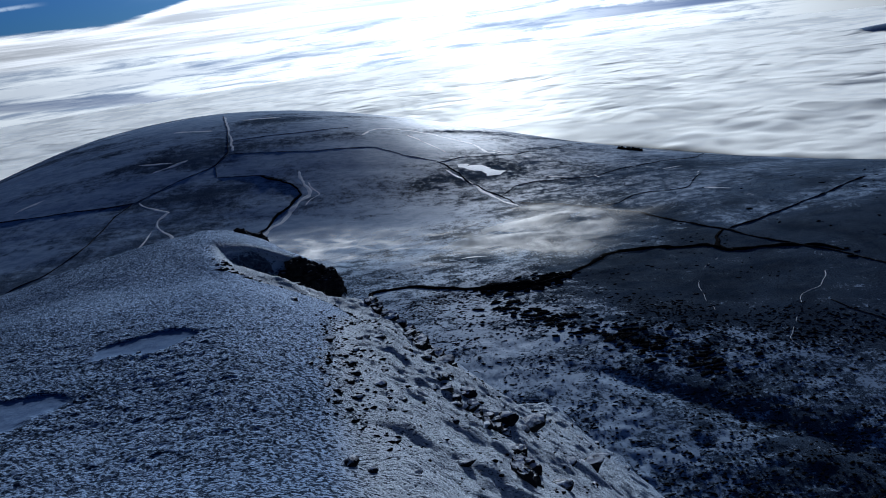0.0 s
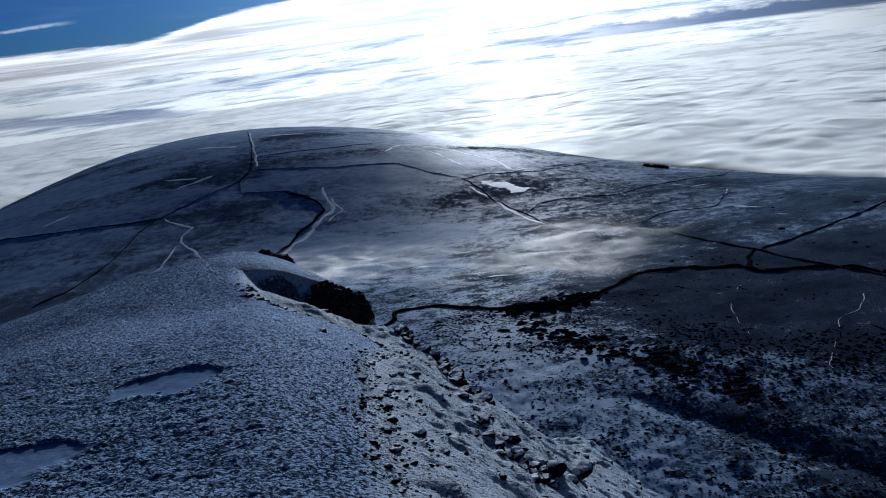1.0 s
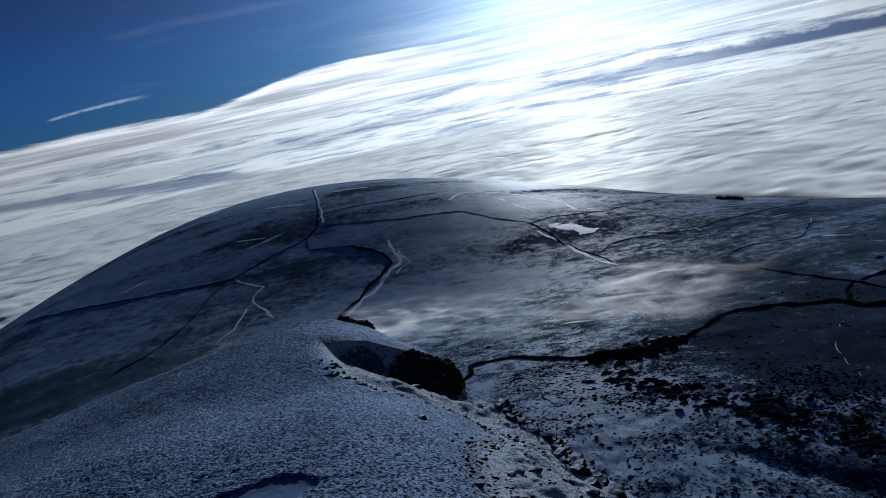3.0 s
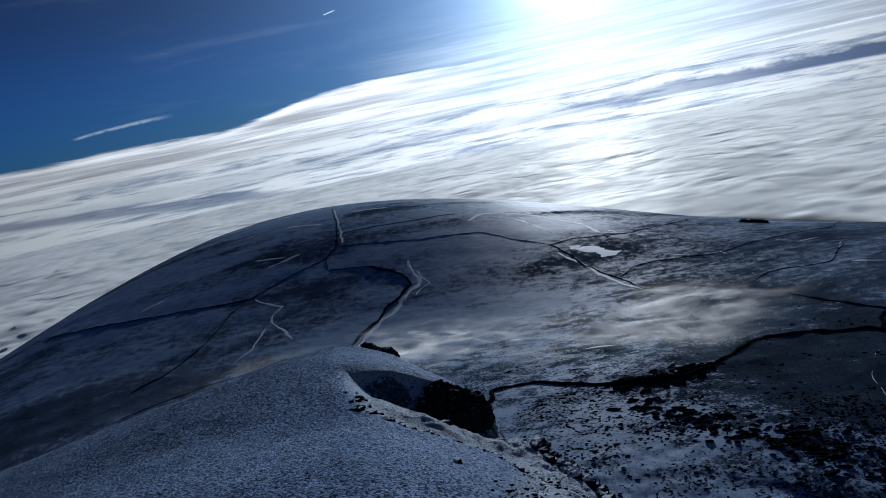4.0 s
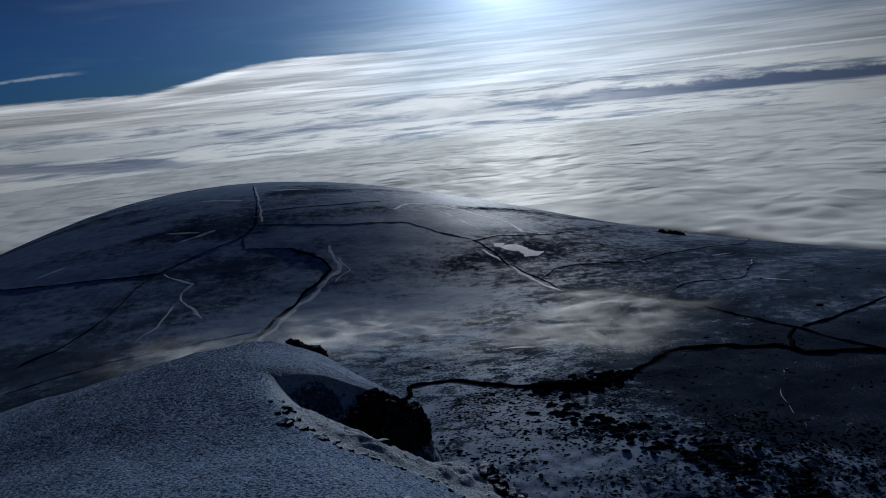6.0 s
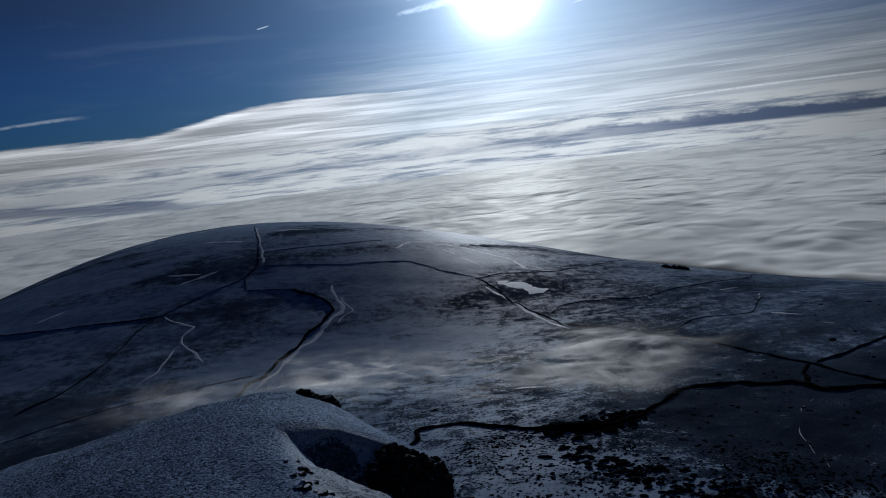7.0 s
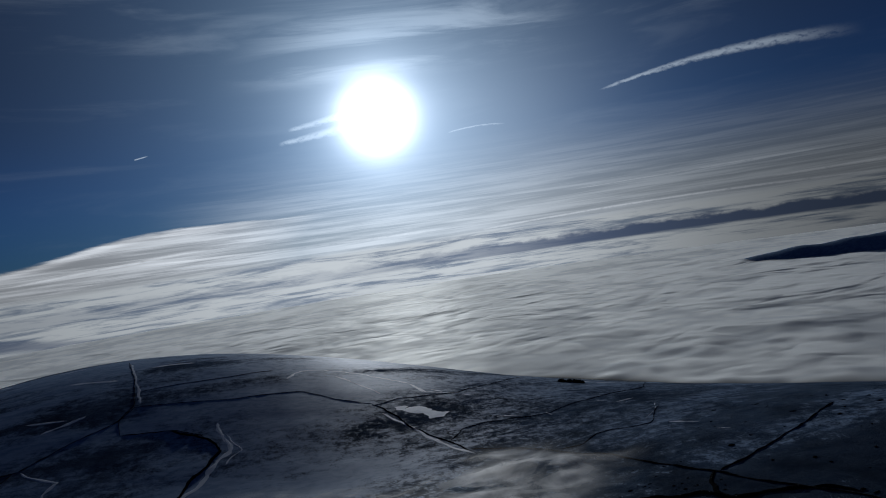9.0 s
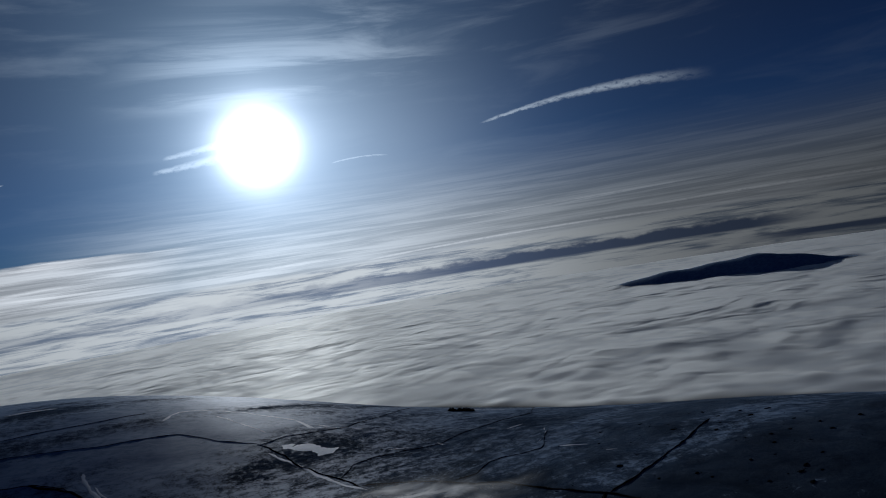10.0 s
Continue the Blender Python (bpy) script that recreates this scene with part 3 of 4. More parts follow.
# ---- the ground ----
def build_ground():
    gx = spaced(-92, 30, 0.33, 1.021, 1.018, -5200, 5200)
    gy = spaced(60, 206, 0.36, 1.06, 1.0145, -5000, 5200)
    x, y = np.meshgrid(gx, gy)
    z = surface(x, y)
    z = np.maximum(z, -160 + 5 * fuzz(x, y, 400, 5))
    s = rim_distance(x, y)
    top = step(-s, -2, 3) * (y < 300)
    cover = np.full(x.shape, 0.465) + 0.06 * layered(x, y, 260, 41, 3)
    cover += 0.04 * step(-x, 100, 500)
    right = step(y + 0.75 * x - 505, 0, 50) * step(x, 75, 125) * (1 - step(y - 0.12 * x, 520, 575))
    cover -= 0.27 * right
    scree = step(s, 45, 75) * (1 - step(s, 190, 260)) * (y < 420)
    cover += 0.05 * scree - 0.20 * scree * step(x, 90, 200)
    cover = cover * (1 - top) + (0.50 - 0.13 * step(-x, 35, 80) + 0.07 * step(y, 80, 112)) * top
    band = step(s, -3, 0.5) * (1 - step(s, 45, 75)) * (y < 330)
    cover = cover * (1 - band) + 0.78 * band
    brow = np.exp(-((s - 0.5 - 1.5 * fuzz(x, y, 9, 77)) / 1.6) ** 2) * (y < 150) * (y > 0)
    cover -= 0.22 * brow
    cover += 0.13 * np.exp(-((x + 90) / 220) ** 2 - ((y - 860) / 260) ** 2)
    cover -= 0.10 * step(-x, 190, 300) * (1 - step(y, 850, 1050))
    pools = hollow(x, y, -41.5, 97.6, 5.5, 4.8, 20, 1.0) + hollow(x, y, -52.5, 78, 5.9, 4.1, 15, 1.0)
    ice = np.clip(-pools * 1.6, 0, 1) * top
    # steep faces hold less snow, which also stands in for the gully's shade
    base = land(x, y)
    fall = np.hypot(np.gradient(base, axis=1) / np.gradient(x, axis=1), np.gradient(base, axis=0) / np.gradient(y, axis=0))
    cover -= 0.38 * step(fall + 0.25 * fuzz(x, y, 6, 55), 1.1, 1.7) * (np.hypot(x, y) < 500)
    cover += 0.16 * np.exp(-((x - 40) / 90) ** 2 - ((y - 420) / 120) ** 2)
    drawn = layered(0.94 * x + 0.34 * y, 3.2 * (0.94 * y - 0.34 * x), 300, 641, 4, 0.6)
    # cover raised far out, paling the moor in place of haze
    cover += (0.045 + (0.17 + 0.13 * step(-x, 60, 260)) * drawn) * step(np.hypot(x, y), 520, 850) + 0.06 * step(np.hypot(x, y), 1000, 1300) - 0.10 * step(x, -20, 120) * step(np.hypot(x, y), 520, 700) + 0.13 * np.exp(-((x + 150) / 230) ** 2 - ((y - 1150) / 420) ** 2)
    # far hill whitened in place of haze, left moor darkened as its shaded side
    cover += 0.7 * step(np.hypot(x, y), 2200, 2800) - 0.10 * step(-x, 180, 380) * (1 - step(y, 1150, 1400))
    # peat hags below the scarp
    hag = step(layered(x, y * 1.8, 34, 51, 3), 0.35, 0.7) * np.exp(-((x - 95) / 75) ** 2 - ((y - 405) / 45) ** 2)
    cover -= 0.35 * hag
    grassy = np.exp(-((x - 45) / 190) ** 2 - ((y - 830) / 260) ** 2)
    cover -= 0.07 * grassy
    speckle = np.clip(0.22 + 0.36 * grassy * step(np.hypot(x, y), 600, 850) + 0.56 * (1 - step(np.hypot(x, y), 480, 850)) + 0.25 * top - 0.4 * top * step(y, 95, 130), 0, 1)
    ob = grid_mesh("ground", x, y, z, {"cover": cover, "near": np.clip(top + band, 0, 1) * (1 - 0.85 * step(fall, 0.9, 1.5)), "speckle": speckle, "ice": ice, "skylit": top, "grassy": grassy}, SNOW_GROUND)
    tagged(ob, "snow-dusted moor and steep fell with grass showing through", "ground", kind="structure")


build_ground()


# ---- sea of cloud ----
def build_cloud_sea():
    bearings = np.radians(np.concatenate([np.arange(-180, -65, 2.5), np.arange(-60, 72, 0.165), np.arange(75, 180.1, 2.5)]))
    reach = [700.0]
    while reach[-1] < 4950:
        reach.append(reach[-1] * 1.0056)
    b, r = np.meshgrid(bearings, np.array(reach))
    x, y = r * np.sin(b), r * np.cos(b)
    # rounded heads with creases between, softer near the land
    u, v = 0.97 * x + 0.24 * y, 0.9 * y - 0.22 * x
    far = step(r, 1300, 3200)
    warp = 70 * layered(u, v, 260, 57, 2)
    heads = np.abs(layered(u * 0.8 + warp, v, 330, 61, 2, 0.45))
    knots = np.abs(layered(u + 0.5 * warp, v + 0.4 * warp, 130, 71, 2, 0.5))
    curls = np.abs(layered(u + 0.2 * warp, v, 56, 81, 2, 0.5))
    swell = layered(u * 0.5, v, 900, 95, 2, 0.5)
    puffs = 8 * swell + 6 * (heads - 0.35) + (4 * (knots - 0.35) + 1.5 * (curls - 0.35)) * (0.35 + heads)
    # creases, which the cloud material fills with painted grey-blue shade
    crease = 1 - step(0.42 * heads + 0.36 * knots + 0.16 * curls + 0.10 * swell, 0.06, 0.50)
    z = CLOUD_TOP + (6 * layered(x, y, 170, 621, 3, 0.6) + 3 + 9 * step(-b, 0.2, 0.4) * layered(x, y, 110, 651, 3, 0.55)) * (1 - far) + puffs * (0.40 + 0.60 * far) * (1 - 0.5 * step(r, 3600, 4900))
    # no deep pits between the heads
    z = np.where(z < CLOUD_TOP - 1, CLOUD_TOP - 1 + 0.3 * (z - CLOUD_TOP + 1), z) * (b > 0) + z * (b <= 0)
    bare = land(x, y)
    hill = np.exp(-((x - 2310) / 1000) ** 2 - ((y - 2550) / 1000) ** 2)
    over = np.maximum(step(r, 2200, 2500), step(r, 1450, 2000) * step(b, 0.04, 0.22)) * (1 - step(hill, 0.12, 0.3))
    z = np.maximum(z, bare + 24 * over - 90 * (1 - over))
    thick = step(z - bare, -3 - 34 * hill * np.clip(layered(x, y, 170, 93, 3) + 0.1, 0, 1), 9 + 7 * (layered(x, y, 120, 91, 3) + 0.6) + 14 * hill)
    thick = np.maximum(thick, step(r, 1450, 1600) * step(b, 0.06, 0.14) * (1 - step(hill, 0.08, 0.2)))
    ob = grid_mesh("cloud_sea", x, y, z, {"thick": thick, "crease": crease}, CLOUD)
    tagged(ob, "sea of white cloud lapping round the moor", "cloud", kind="structure")


build_cloud_sea()


def build_mist():
    """Thin mist lying in two sheets over the valley floor, thickest in a few drifting patches."""
    patches = ((-120, 755, 60, 42, 0.7), (-65, 715, 75, 50, 0.95), (0, 685, 55, 50, 0.55), (112, 705, 40, 62, 2.6), (160, 690, 45, 30, 0.4), (-235, 720, 70, 60, 0.42), (60, 640, 80, 40, 0.35))
    bank = new("valley_mist")
    tagged(bank, "thin pale mist drifting over the valley floor", "mist", "mist over the valley", "stuff")
    for q, high in enumerate((7.0, 22.0)):
        x, y = np.meshgrid(np.linspace(-380, 330, 240), np.linspace(500, 960, 190))
        z = land(x, y) + high + 4 * layered(x, y, 60, 131 + 7 * q, 3)
        dense = 0 * x
        for cx, cy, rx, ry, k in patches:
            dense = dense + k * np.exp(-((x - cx) / rx) ** 2 - ((y - cy + 28 + 1.6 * high) / ry) ** 2)
        wisp = step(layered(x + 0.5 * y, y * 1.2, 75, 171 + 5 * q, 5, 0.62), -0.75, 0.85)
        thick = np.clip(1.25 * dense * wisp - 0.03, 0, 1)
        layer = grid_mesh("mist_veil", x, y, z, {"thick": thick}, MIST, thick > 0.004)
        layer.parent = bank


build_mist()


# ---- walls, tracks and watercourses ----
def route(points, gap):
    """Points along a bent line, evenly spaced."""
    pts = np.array(points, float)
    full = np.r_[0, np.cumsum(np.hypot(*np.diff(pts, axis=0).T))]
    at = np.linspace(0, full[-1], max(3, int(full[-1] / gap)))
    return np.stack([np.interp(at, full, pts[:, 0]), np.interp(at, full, pts[:, 1])], 1)


def ribbon(name, points, width, height, mat, gap=4.0, wobble=1.0, rough=0.3, seed=1, taper=0.6, sink=0.8, broken=False):
    """A low ridge of stone, turf or snow laid along a line over the ground."""
    p = route(points, gap)
    way = np.gradient(p, axis=0)
    way /= np.linalg.norm(way, axis=1, keepdims=True)
    side = np.stack([way[:, 1], -way[:, 0]], 1)
    t = np.arange(len(p)) * gap
    p = p + side * (wobble * layered(t, 0 * t, 22, seed, 2))[:, None]
    half = width / 2 * (1 + rough * layered(t, 0 * t + 50, 14, seed + 3, 3))
    lift = height * (1 + rough * layered(t, 0 * t + 90, 9, seed + 5, 3))
    ends = np.clip(np.minimum(np.arange(len(p)), np.arange(len(p))[::-1]) / 2, 0.1, 1)
    half, lift = half * ends, lift * ends
    if broken:
        gone = step(layered(t, 0 * t + 7, 9, seed + 9, 3), -0.2, 0.25)
        half, lift = half * (0.15 + gone), lift * (1.3 * gone - 0.3)
    cols = []
    for k, h in ((-1, -sink), (-taper, 1), (0, 1.12), (taper, 1), (1, -sink)):
        q = p + side * (half * k)[:, None]
        z = surface(q[:, 0], q[:, 1]) if h > 0 else surface(q[:, 0], q[:, 1])
        cols.append((q[:, 0], q[:, 1], z + (lift * h if h > 0 else h)))
    xs, ys, zs = (np.stack([c[k] for c in cols], 1) for k in range(3))
    return grid_mesh(name, xs, ys, zs, {}, mat)


WALLS = [
    [(-370, 1507), (-306, 1252), (-286, 1140), (-296, 1086), (-283, 1036)],
    [(-286, 1138), (-220, 1140), (-148, 1138), (-95, 1151), (-55, 1157), (2, 1098), (39, 1074)],
    [(-283, 1036), (-212, 1031), (-184, 1008), (-158, 966), (-154, 952)],
    [(-720, 1010), (-639, 975), (-554, 952), (-485, 946), (-413, 947), (-374, 957)],
    [(-374, 957), (-345, 1014), (-296, 1086), (-286, 1138)],
    [(-378, 955), (-386, 905), (-388, 855), (-391, 798), (-403, 745), (-426, 700)],
    [(-291, 1212), (-233, 1236), (-158, 1261), (-101, 1296)],
    [(39, 1065), (80, 1091), (168, 1100), (246, 1168), (308, 1248)],
    [(108, 885), (132, 919), (161, 931), (242, 919), (288, 948), (417, 1015), (844, 1807)],
    [(197, 759), (220, 755), (248, 781), (265, 782), (305, 770), (356, 850)],
    [(123, 838), (175, 790), (207, 725), (226, 698), (240, 640), (264, 584), (276, 546), (297, 503), (309, 478), (322, 452), (330, 425)],
    [(266, 582), (326, 606), (380, 634), (461, 686)],
    [(254, 413), (259, 397), (270, 377), (278, 362)],
    [(-404, 638), (-371, 667), (-332, 695), (-288, 718), (-241, 745), (-212, 760)],
]
for k, line in enumerate(WALLS):
    bold, faint = k in (3, 10, 11), k in (1, 6, 7, 8, 9, 12, 13)
    wall = ribbon("dry_stone_wall", line, 1.6 if bold else 0.7 if faint else 0.9, 1.0 if bold else 0.5 if faint else 0.75, WALL_STONE, gap=3.0, seed=11 + 7 * k, wobble=1.8, rough=0.5)
    tagged(wall, "dark dry-stone field wall crossing snowy moor", "field wall", "field walls")

TRACKS = [
    ([(-363, 1488), (-303, 1251), (-280, 1151)], 4.0),
    ([(-165, 1047), (-156, 1000), (-146, 970), (-144, 955), (-160, 895), (-177, 838), (-189, 792), (-207, 716)], 6.0),
    ([(-150, 1001), (-131, 950), (-146, 909)], 2.6),
    ([(-370, 954), (-345, 930), (-319, 913), (-324, 885), (-319, 864), (-302, 836), (-278, 804)], 3.6),
    ([(-324, 852), (-322, 783), (-331, 750)], 2.0),
    ([(-77, 1228), (-56, 1286), (-21, 1292), (38, 1261), (107, 1177)], 4.0),
    ([(47, 1029), (74, 964), (102, 869), (124, 818)], 4.0),
    ([(297, 489), (283, 458), (264, 434), (246, 423), (226, 395), (208, 369), (207, 348), (198, 340), (187, 336)], 0.5),
    ([(360, 866), (345, 840), (330, 818), (311, 797)], 0.9),
    ([(229, 512), (210, 500), (193, 467), (184, 436), (181, 408), (182, 390)], 0.34),
]
for k, (line, wide) in enumerate(TRACKS):
    track = ribbon("snowy_track", line, wide, 0.14, DRIFT, gap=2.5 if wide < 1 else 4.0, seed=211 + 5 * k, wobble=2.5, rough=0.5, taper=0.5, sink=0.0, broken=wide < 1)
    tagged(track, "trodden track filled with white drifted snow", "track", "tracks", "structure")

DRIFTS = [([(69, 1053), (94, 1031), (122, 984)], 26.0), ([(31, 625), (44, 627), (60, 623)], 4.0), ([(319, 758), (336, 728)], 5.0), ([(331, 688), (340, 679)], 4.0), ([(330, 914), (361, 926)], 4.0), ([(184, 950), (207, 932)], 4.0),
          ([(-2, 1243), (29, 1182), (56, 1120)], 4.0), ([(107, 1177), (122, 1115), (168, 1095)], 4.0), ([(-423, 1329), (-343, 1300)], 9.0), ([(-421, 1123), (-366, 1116)], 7.0), ([(-310, 1393), (-237, 1408)], 10.0),
          ([(385, 1172), (405, 1150), (432, 1128)], 8.0), ([(111, 1150), (120, 1116)], 5.0), ([(133, 1132), (146, 1109)], 6.0), ([(171, 1085), (187, 1073)], 4.0), ([(241, 928), (243, 906)], 4.0), ([(317, 951), (325, 933)], 3.0), ([(364, 1095), (371, 1073)], 5.0), ([(-498, 1512), (-453, 1538)], 9.0), ([(-621, 1513), (-558, 1468)], 6.0), ([(-386, 1075), (-344, 1123)], 8.0), ([(-550, 983), (-523, 1022)], 7.0)]
for k, (line, wide) in enumerate(DRIFTS):
    patch = ribbon("snow_drift", line, wide, 0.12, DRIFT, seed=411 + 5 * k, wobble=2.0, rough=0.6, taper=0.6, sink=0.0)
    tagged(patch, "pale patch of drifted snow on the moor", "snow drift", "snow drifts", "structure")

STREAMS = [
    ([(-85, 470), (-66, 492), (-46, 520)] + [(-47, 539), (-15, 542), (20, 521), (49, 506), (87, 503), (111, 517), (140, 555), (163, 570), (190, 564), (231, 549), (242, 528), (265, 524), (287, 517), (298, 506), (313, 484)], 4.6, 1.6),
    ([(39, 1074), (53, 1042), (80, 953), (107, 875), (122, 833)], 3.0, 0.45),
    ([(238, 534), (250, 563), (269, 585)], 4.0, 0.6),
    ([(38, 518), (64, 508), (88, 503)], 13.0, 2.2),
    ([(-222, 1030), (-186, 1009), (-162, 974), (-155, 952), (-164, 916), (-180, 866), (-190, 828), (-206, 752), (-222, 700)], 3.6, 1.6),
]
for k, (line, wide, high) in enumerate(STREAMS):
    bank = ribbon("heather_bank", line, wide, high, PEAT, seed=311 + 9 * k, wobble=3.0, rough=0.45, taper=0.55)
    tagged(bank, "dark heather-grown bank of a moorland stream", "stream bank", "stream banks", "structure")


# ---- rocks ----
def rock_mesh(name, seed, flat=0.7, mat=None, detail=3, blocky=0.55):
    """A split, angular boulder about one metre across."""
    rng = random.Random(seed)
    bm = bmesh.new()
    bmesh.ops.create_icosphere(bm, subdivisions=detail, radius=0.6)
    for _ in range(9):
        way = Vector((rng.uniform(-1, 1), rng.uniform(-1, 1), rng.uniform(-0.6, 1))).normalized()
        cut = rng.uniform(0.30, 0.48)
        for v in bm.verts:
            over = v.co.dot(way) - cut
            if over > 0:
                v.co -= way * over * 0.92
    for v in bm.verts:
        v.co += v.co.normalized() * 0.05 * noise.noise(v.co * 4 + Vector((seed, 0, 0)))
        v.co.z *= flat
    mesh = bpy.data.meshes.new(name)
    bm.to_mesh(mesh)
    bm.free()
    mesh.materials.append(mat or GRITSTONE)
    return mesh


ROCKS = [rock_mesh("boulder", 30 + k, 0.55 + 0.06 * k) for k in range(6)]


def boulder(x, y, sx, sy, sz, turn, k=0, label="dark gritstone boulder capped with snow", name="boulder", group="boulders on the scarp"):
    ob = new(name, ROCKS[k % len(ROCKS)])
    ob.matrix_world = Matrix.Translation((x, y, surface_at(x, y) - 0.04 * sz)) @ pose(0, 0, 0, 8, -10, turn) @ Matrix.Diagonal((sx, sy, sz, 1))
    return tagged(ob, label, "boulder", group)


# large blocks, each (x, y, wide, deep, high, turn)
LARGE = [(13, 105, 5.6, 4.0, 4.4, 25), (8, 94, 4.2, 2.8, 3.0, 20), (22, 101, 7.5, 3.4, 3.4, 28), (9, 76, 3.0, 2.6, 3.6, 70), (12.5, 75, 3.2, 2.6, 2.6, 10), (8, 69, 2.6, 2.2, 2.6, 40),
         (0, 121, 4.6, 3.4, 3.4, 30), (-1.7, 154, 7.0, 4.6, 5.0, 35), (-17, 102.5, 2.2, 1.5, 1.5, 15), (-13, 94, 1.9, 1.4, 1.2, 50), (-11, 78, 1.6, 1.1, 1.1, 0), (-11.3, 73, 0.9, 1.2, 1.1, 80),
         (-10, 58, 1.9, 1.5, 1.8, 60), (-8, 57, 1.2, 0.9, 1.0, 20), (-4, 91, 1.6, 1.3, 1.3, 110), (1, 92, 2.2, 1.5, 1.6, 15), (4, 93, 2.4, 1.8, 1.8, 40), (1, 67, 2.2, 1.2, 1.0, 10),
         (-4, 58, 1.2, 0.8, 0.8, 0), (-42.4, 94.4, 0.9, 0.6, 0.5, 30), (-26, 128, 1.9, 1.5, 1.4, 75), (-10, 114, 2.2, 1.5, 1.5, 33), (-3, 116, 2.6, 2.0, 2.2, 5), (5, 86, 2.2, 1.8, 1.8, 62), (17, 92, 2.4, 1.8, 1.6, 44)]
for k, (x, y, wide, deep, high, turn) in enumerate(LARGE):
    boulder(x, y, wide, deep, high, turn, k, "large angular gritstone block capped with snow" if wide > 3 else "dark gritstone boulder capped with snow")


def block_mesh(seed, mat):
    """A squared-off block of bedded stone about one metre each way."""
    rng = random.Random(seed)
    bm = bmesh.new()
    bmesh.ops.create_cube(bm, size=1.0)
    bmesh.ops.subdivide_edges(bm, edges=bm.edges[:], cuts=5, use_grid_fill=True)
    for _ in range(5):
        way = Vector((rng.uniform(-1, 1), rng.uniform(-1, 1), rng.uniform(-0.4, 0.8))).normalized()
        cut = rng.uniform(0.42, 0.6)
        for v in bm.verts:
            over = v.co.dot(way) - cut
            if over > 0:
                v.co -= way * over * 0.9
    for v in bm.verts:
        bed = 0.05 * math.sin(v.co.z * 21 + seed)
        v.co += Vector((v.co.x, v.co.y, 0)) * bed * 2 + 0.10 * noise.noise_vector(v.co * 2.3 + Vector((seed, 3, 1)))
    mesh = bpy.data.meshes.new("block")
    bm.to_mesh(mesh)
    bm.free()
    mesh.materials.append(mat)
    return mesh


BLOCKS = [block_mesh(70 + k, GRITSTONE) for k in range(7)]
BLACK_BLOCKS = [block_mesh(90 + k, BLACK_ROCK) for k in range(7)]


def outcrop(line, count, size, spread, seed, label, tall=1.0, lift=0.0, level=False, blocks=BLOCKS):
    """A crag of many blocks, each a part. level: the tops keep to the rim behind."""
    rng = random.Random(seed)
    base = new("rock_outcrop")
    base.location = (line[0][0], line[0][1], surface_at(*line[0]))
    tagged(base, label, "rock outcrop", "outcrops along the rim")
    for k in range(count):
        f = (k + rng.random() * 0.6) / count * (len(line) - 1)
        i = min(int(f), len(line) - 2)
        f -= i
        x = line[i][0] * (1 - f) + line[i + 1][0] * f + rng.gauss(0, spread)
        y = line[i][1] * (1 - f) + line[i + 1][1] * f + rng.gauss(0, spread)
        s = size * rng.uniform(0.6, 1.25)
        high = s * tall * rng.uniform(0.75, 1.25)
        z = surface_at(x, y) + lift * s
        if level:
            z = min(z + 0.25 * high, surface_at(x - 2, y + 5) - rng.uniform(0.0, 1.6) - 0.5 * high)
        ob = new("block", blocks[rng.randrange(7)])
        ob.parent = base
        ob.matrix_world = Matrix.Translation((x, y, z)) @ pose(0, 0, 0, rng.uniform(-9, 9), rng.uniform(-9, 9), rng.uniform(0, 180)) @ Matrix.Diagonal((s * rng.uniform(0.9, 1.4), s * rng.uniform(0.8, 1.1), high, 1))
        ob.matrix_parent_inverse = Matrix.Translation(-base.location)
        ob.matrix_basis = Matrix.Translation((x, y, z)) @ pose(0, 0, 0, rng.uniform(-9, 9), rng.uniform(-9, 9), rng.uniform(0, 180)) @ Matrix.Diagonal((s * rng.uniform(0.9, 1.4), s * rng.uniform(0.8, 1.1), high, 1))
    return base


outcrop([(-37, 189.5), (-33, 190.5), (-30, 191.5), (-27.5, 195), (-27, 197.5)], 34, 3.4, 0.7, 1, "black gritstone buttress at the mouth of a gully", 2.6, level=True, blocks=BLACK_BLOCKS)
outcrop([(-36, 186), (-31, 187), (-27, 190)], 22, 3.6, 1.0, 2, "dark broken crag below the buttress", 1.6, blocks=BLACK_BLOCKS)
outcrop([(-58.5, 225.5), (-54.5, 225), (-51.5, 226)], 20, 2.3, 0.6, 3, "low dark crag on the far rim of the spur", 1.5, -0.25, blocks=BLACK_BLOCKS)
outcrop([(-51, 169), (-46, 158.5), (-41, 153), (-34, 149.5)], 26, 1.2, 1.4, 4, "broken stones along the near rim of a gully", 0.7)
outcrop([(-15, 163), (-12.5, 156), (-10, 150), (-6, 146)], 26, 2.2, 1.3, 5, "dark stepped rib of gritstone on the scarp", 1.1)
outcrop([(-8, 142), (-4, 132), (0, 123)], 26, 1.9, 1.2, 6, "broken rib of dark rock running down the scarp", 1.0)
outcrop([(0, 106), (1.5, 98), (4, 93), (7.5, 88)], 26, 1.4, 1.2, 7, "dark rock rib low on the scarp", 1.0)
outcrop([(8, 80), (8.5, 74), (8, 68)], 16, 1.5, 0.8, 9, "black crag low on the scarp", 1.5)
outcrop([(-17, 98), (-16, 90), (-14, 82), (-13, 74)], 26, 0.6, 1.4, 8, "line of small stones along the rim of the scarp", 0.7)

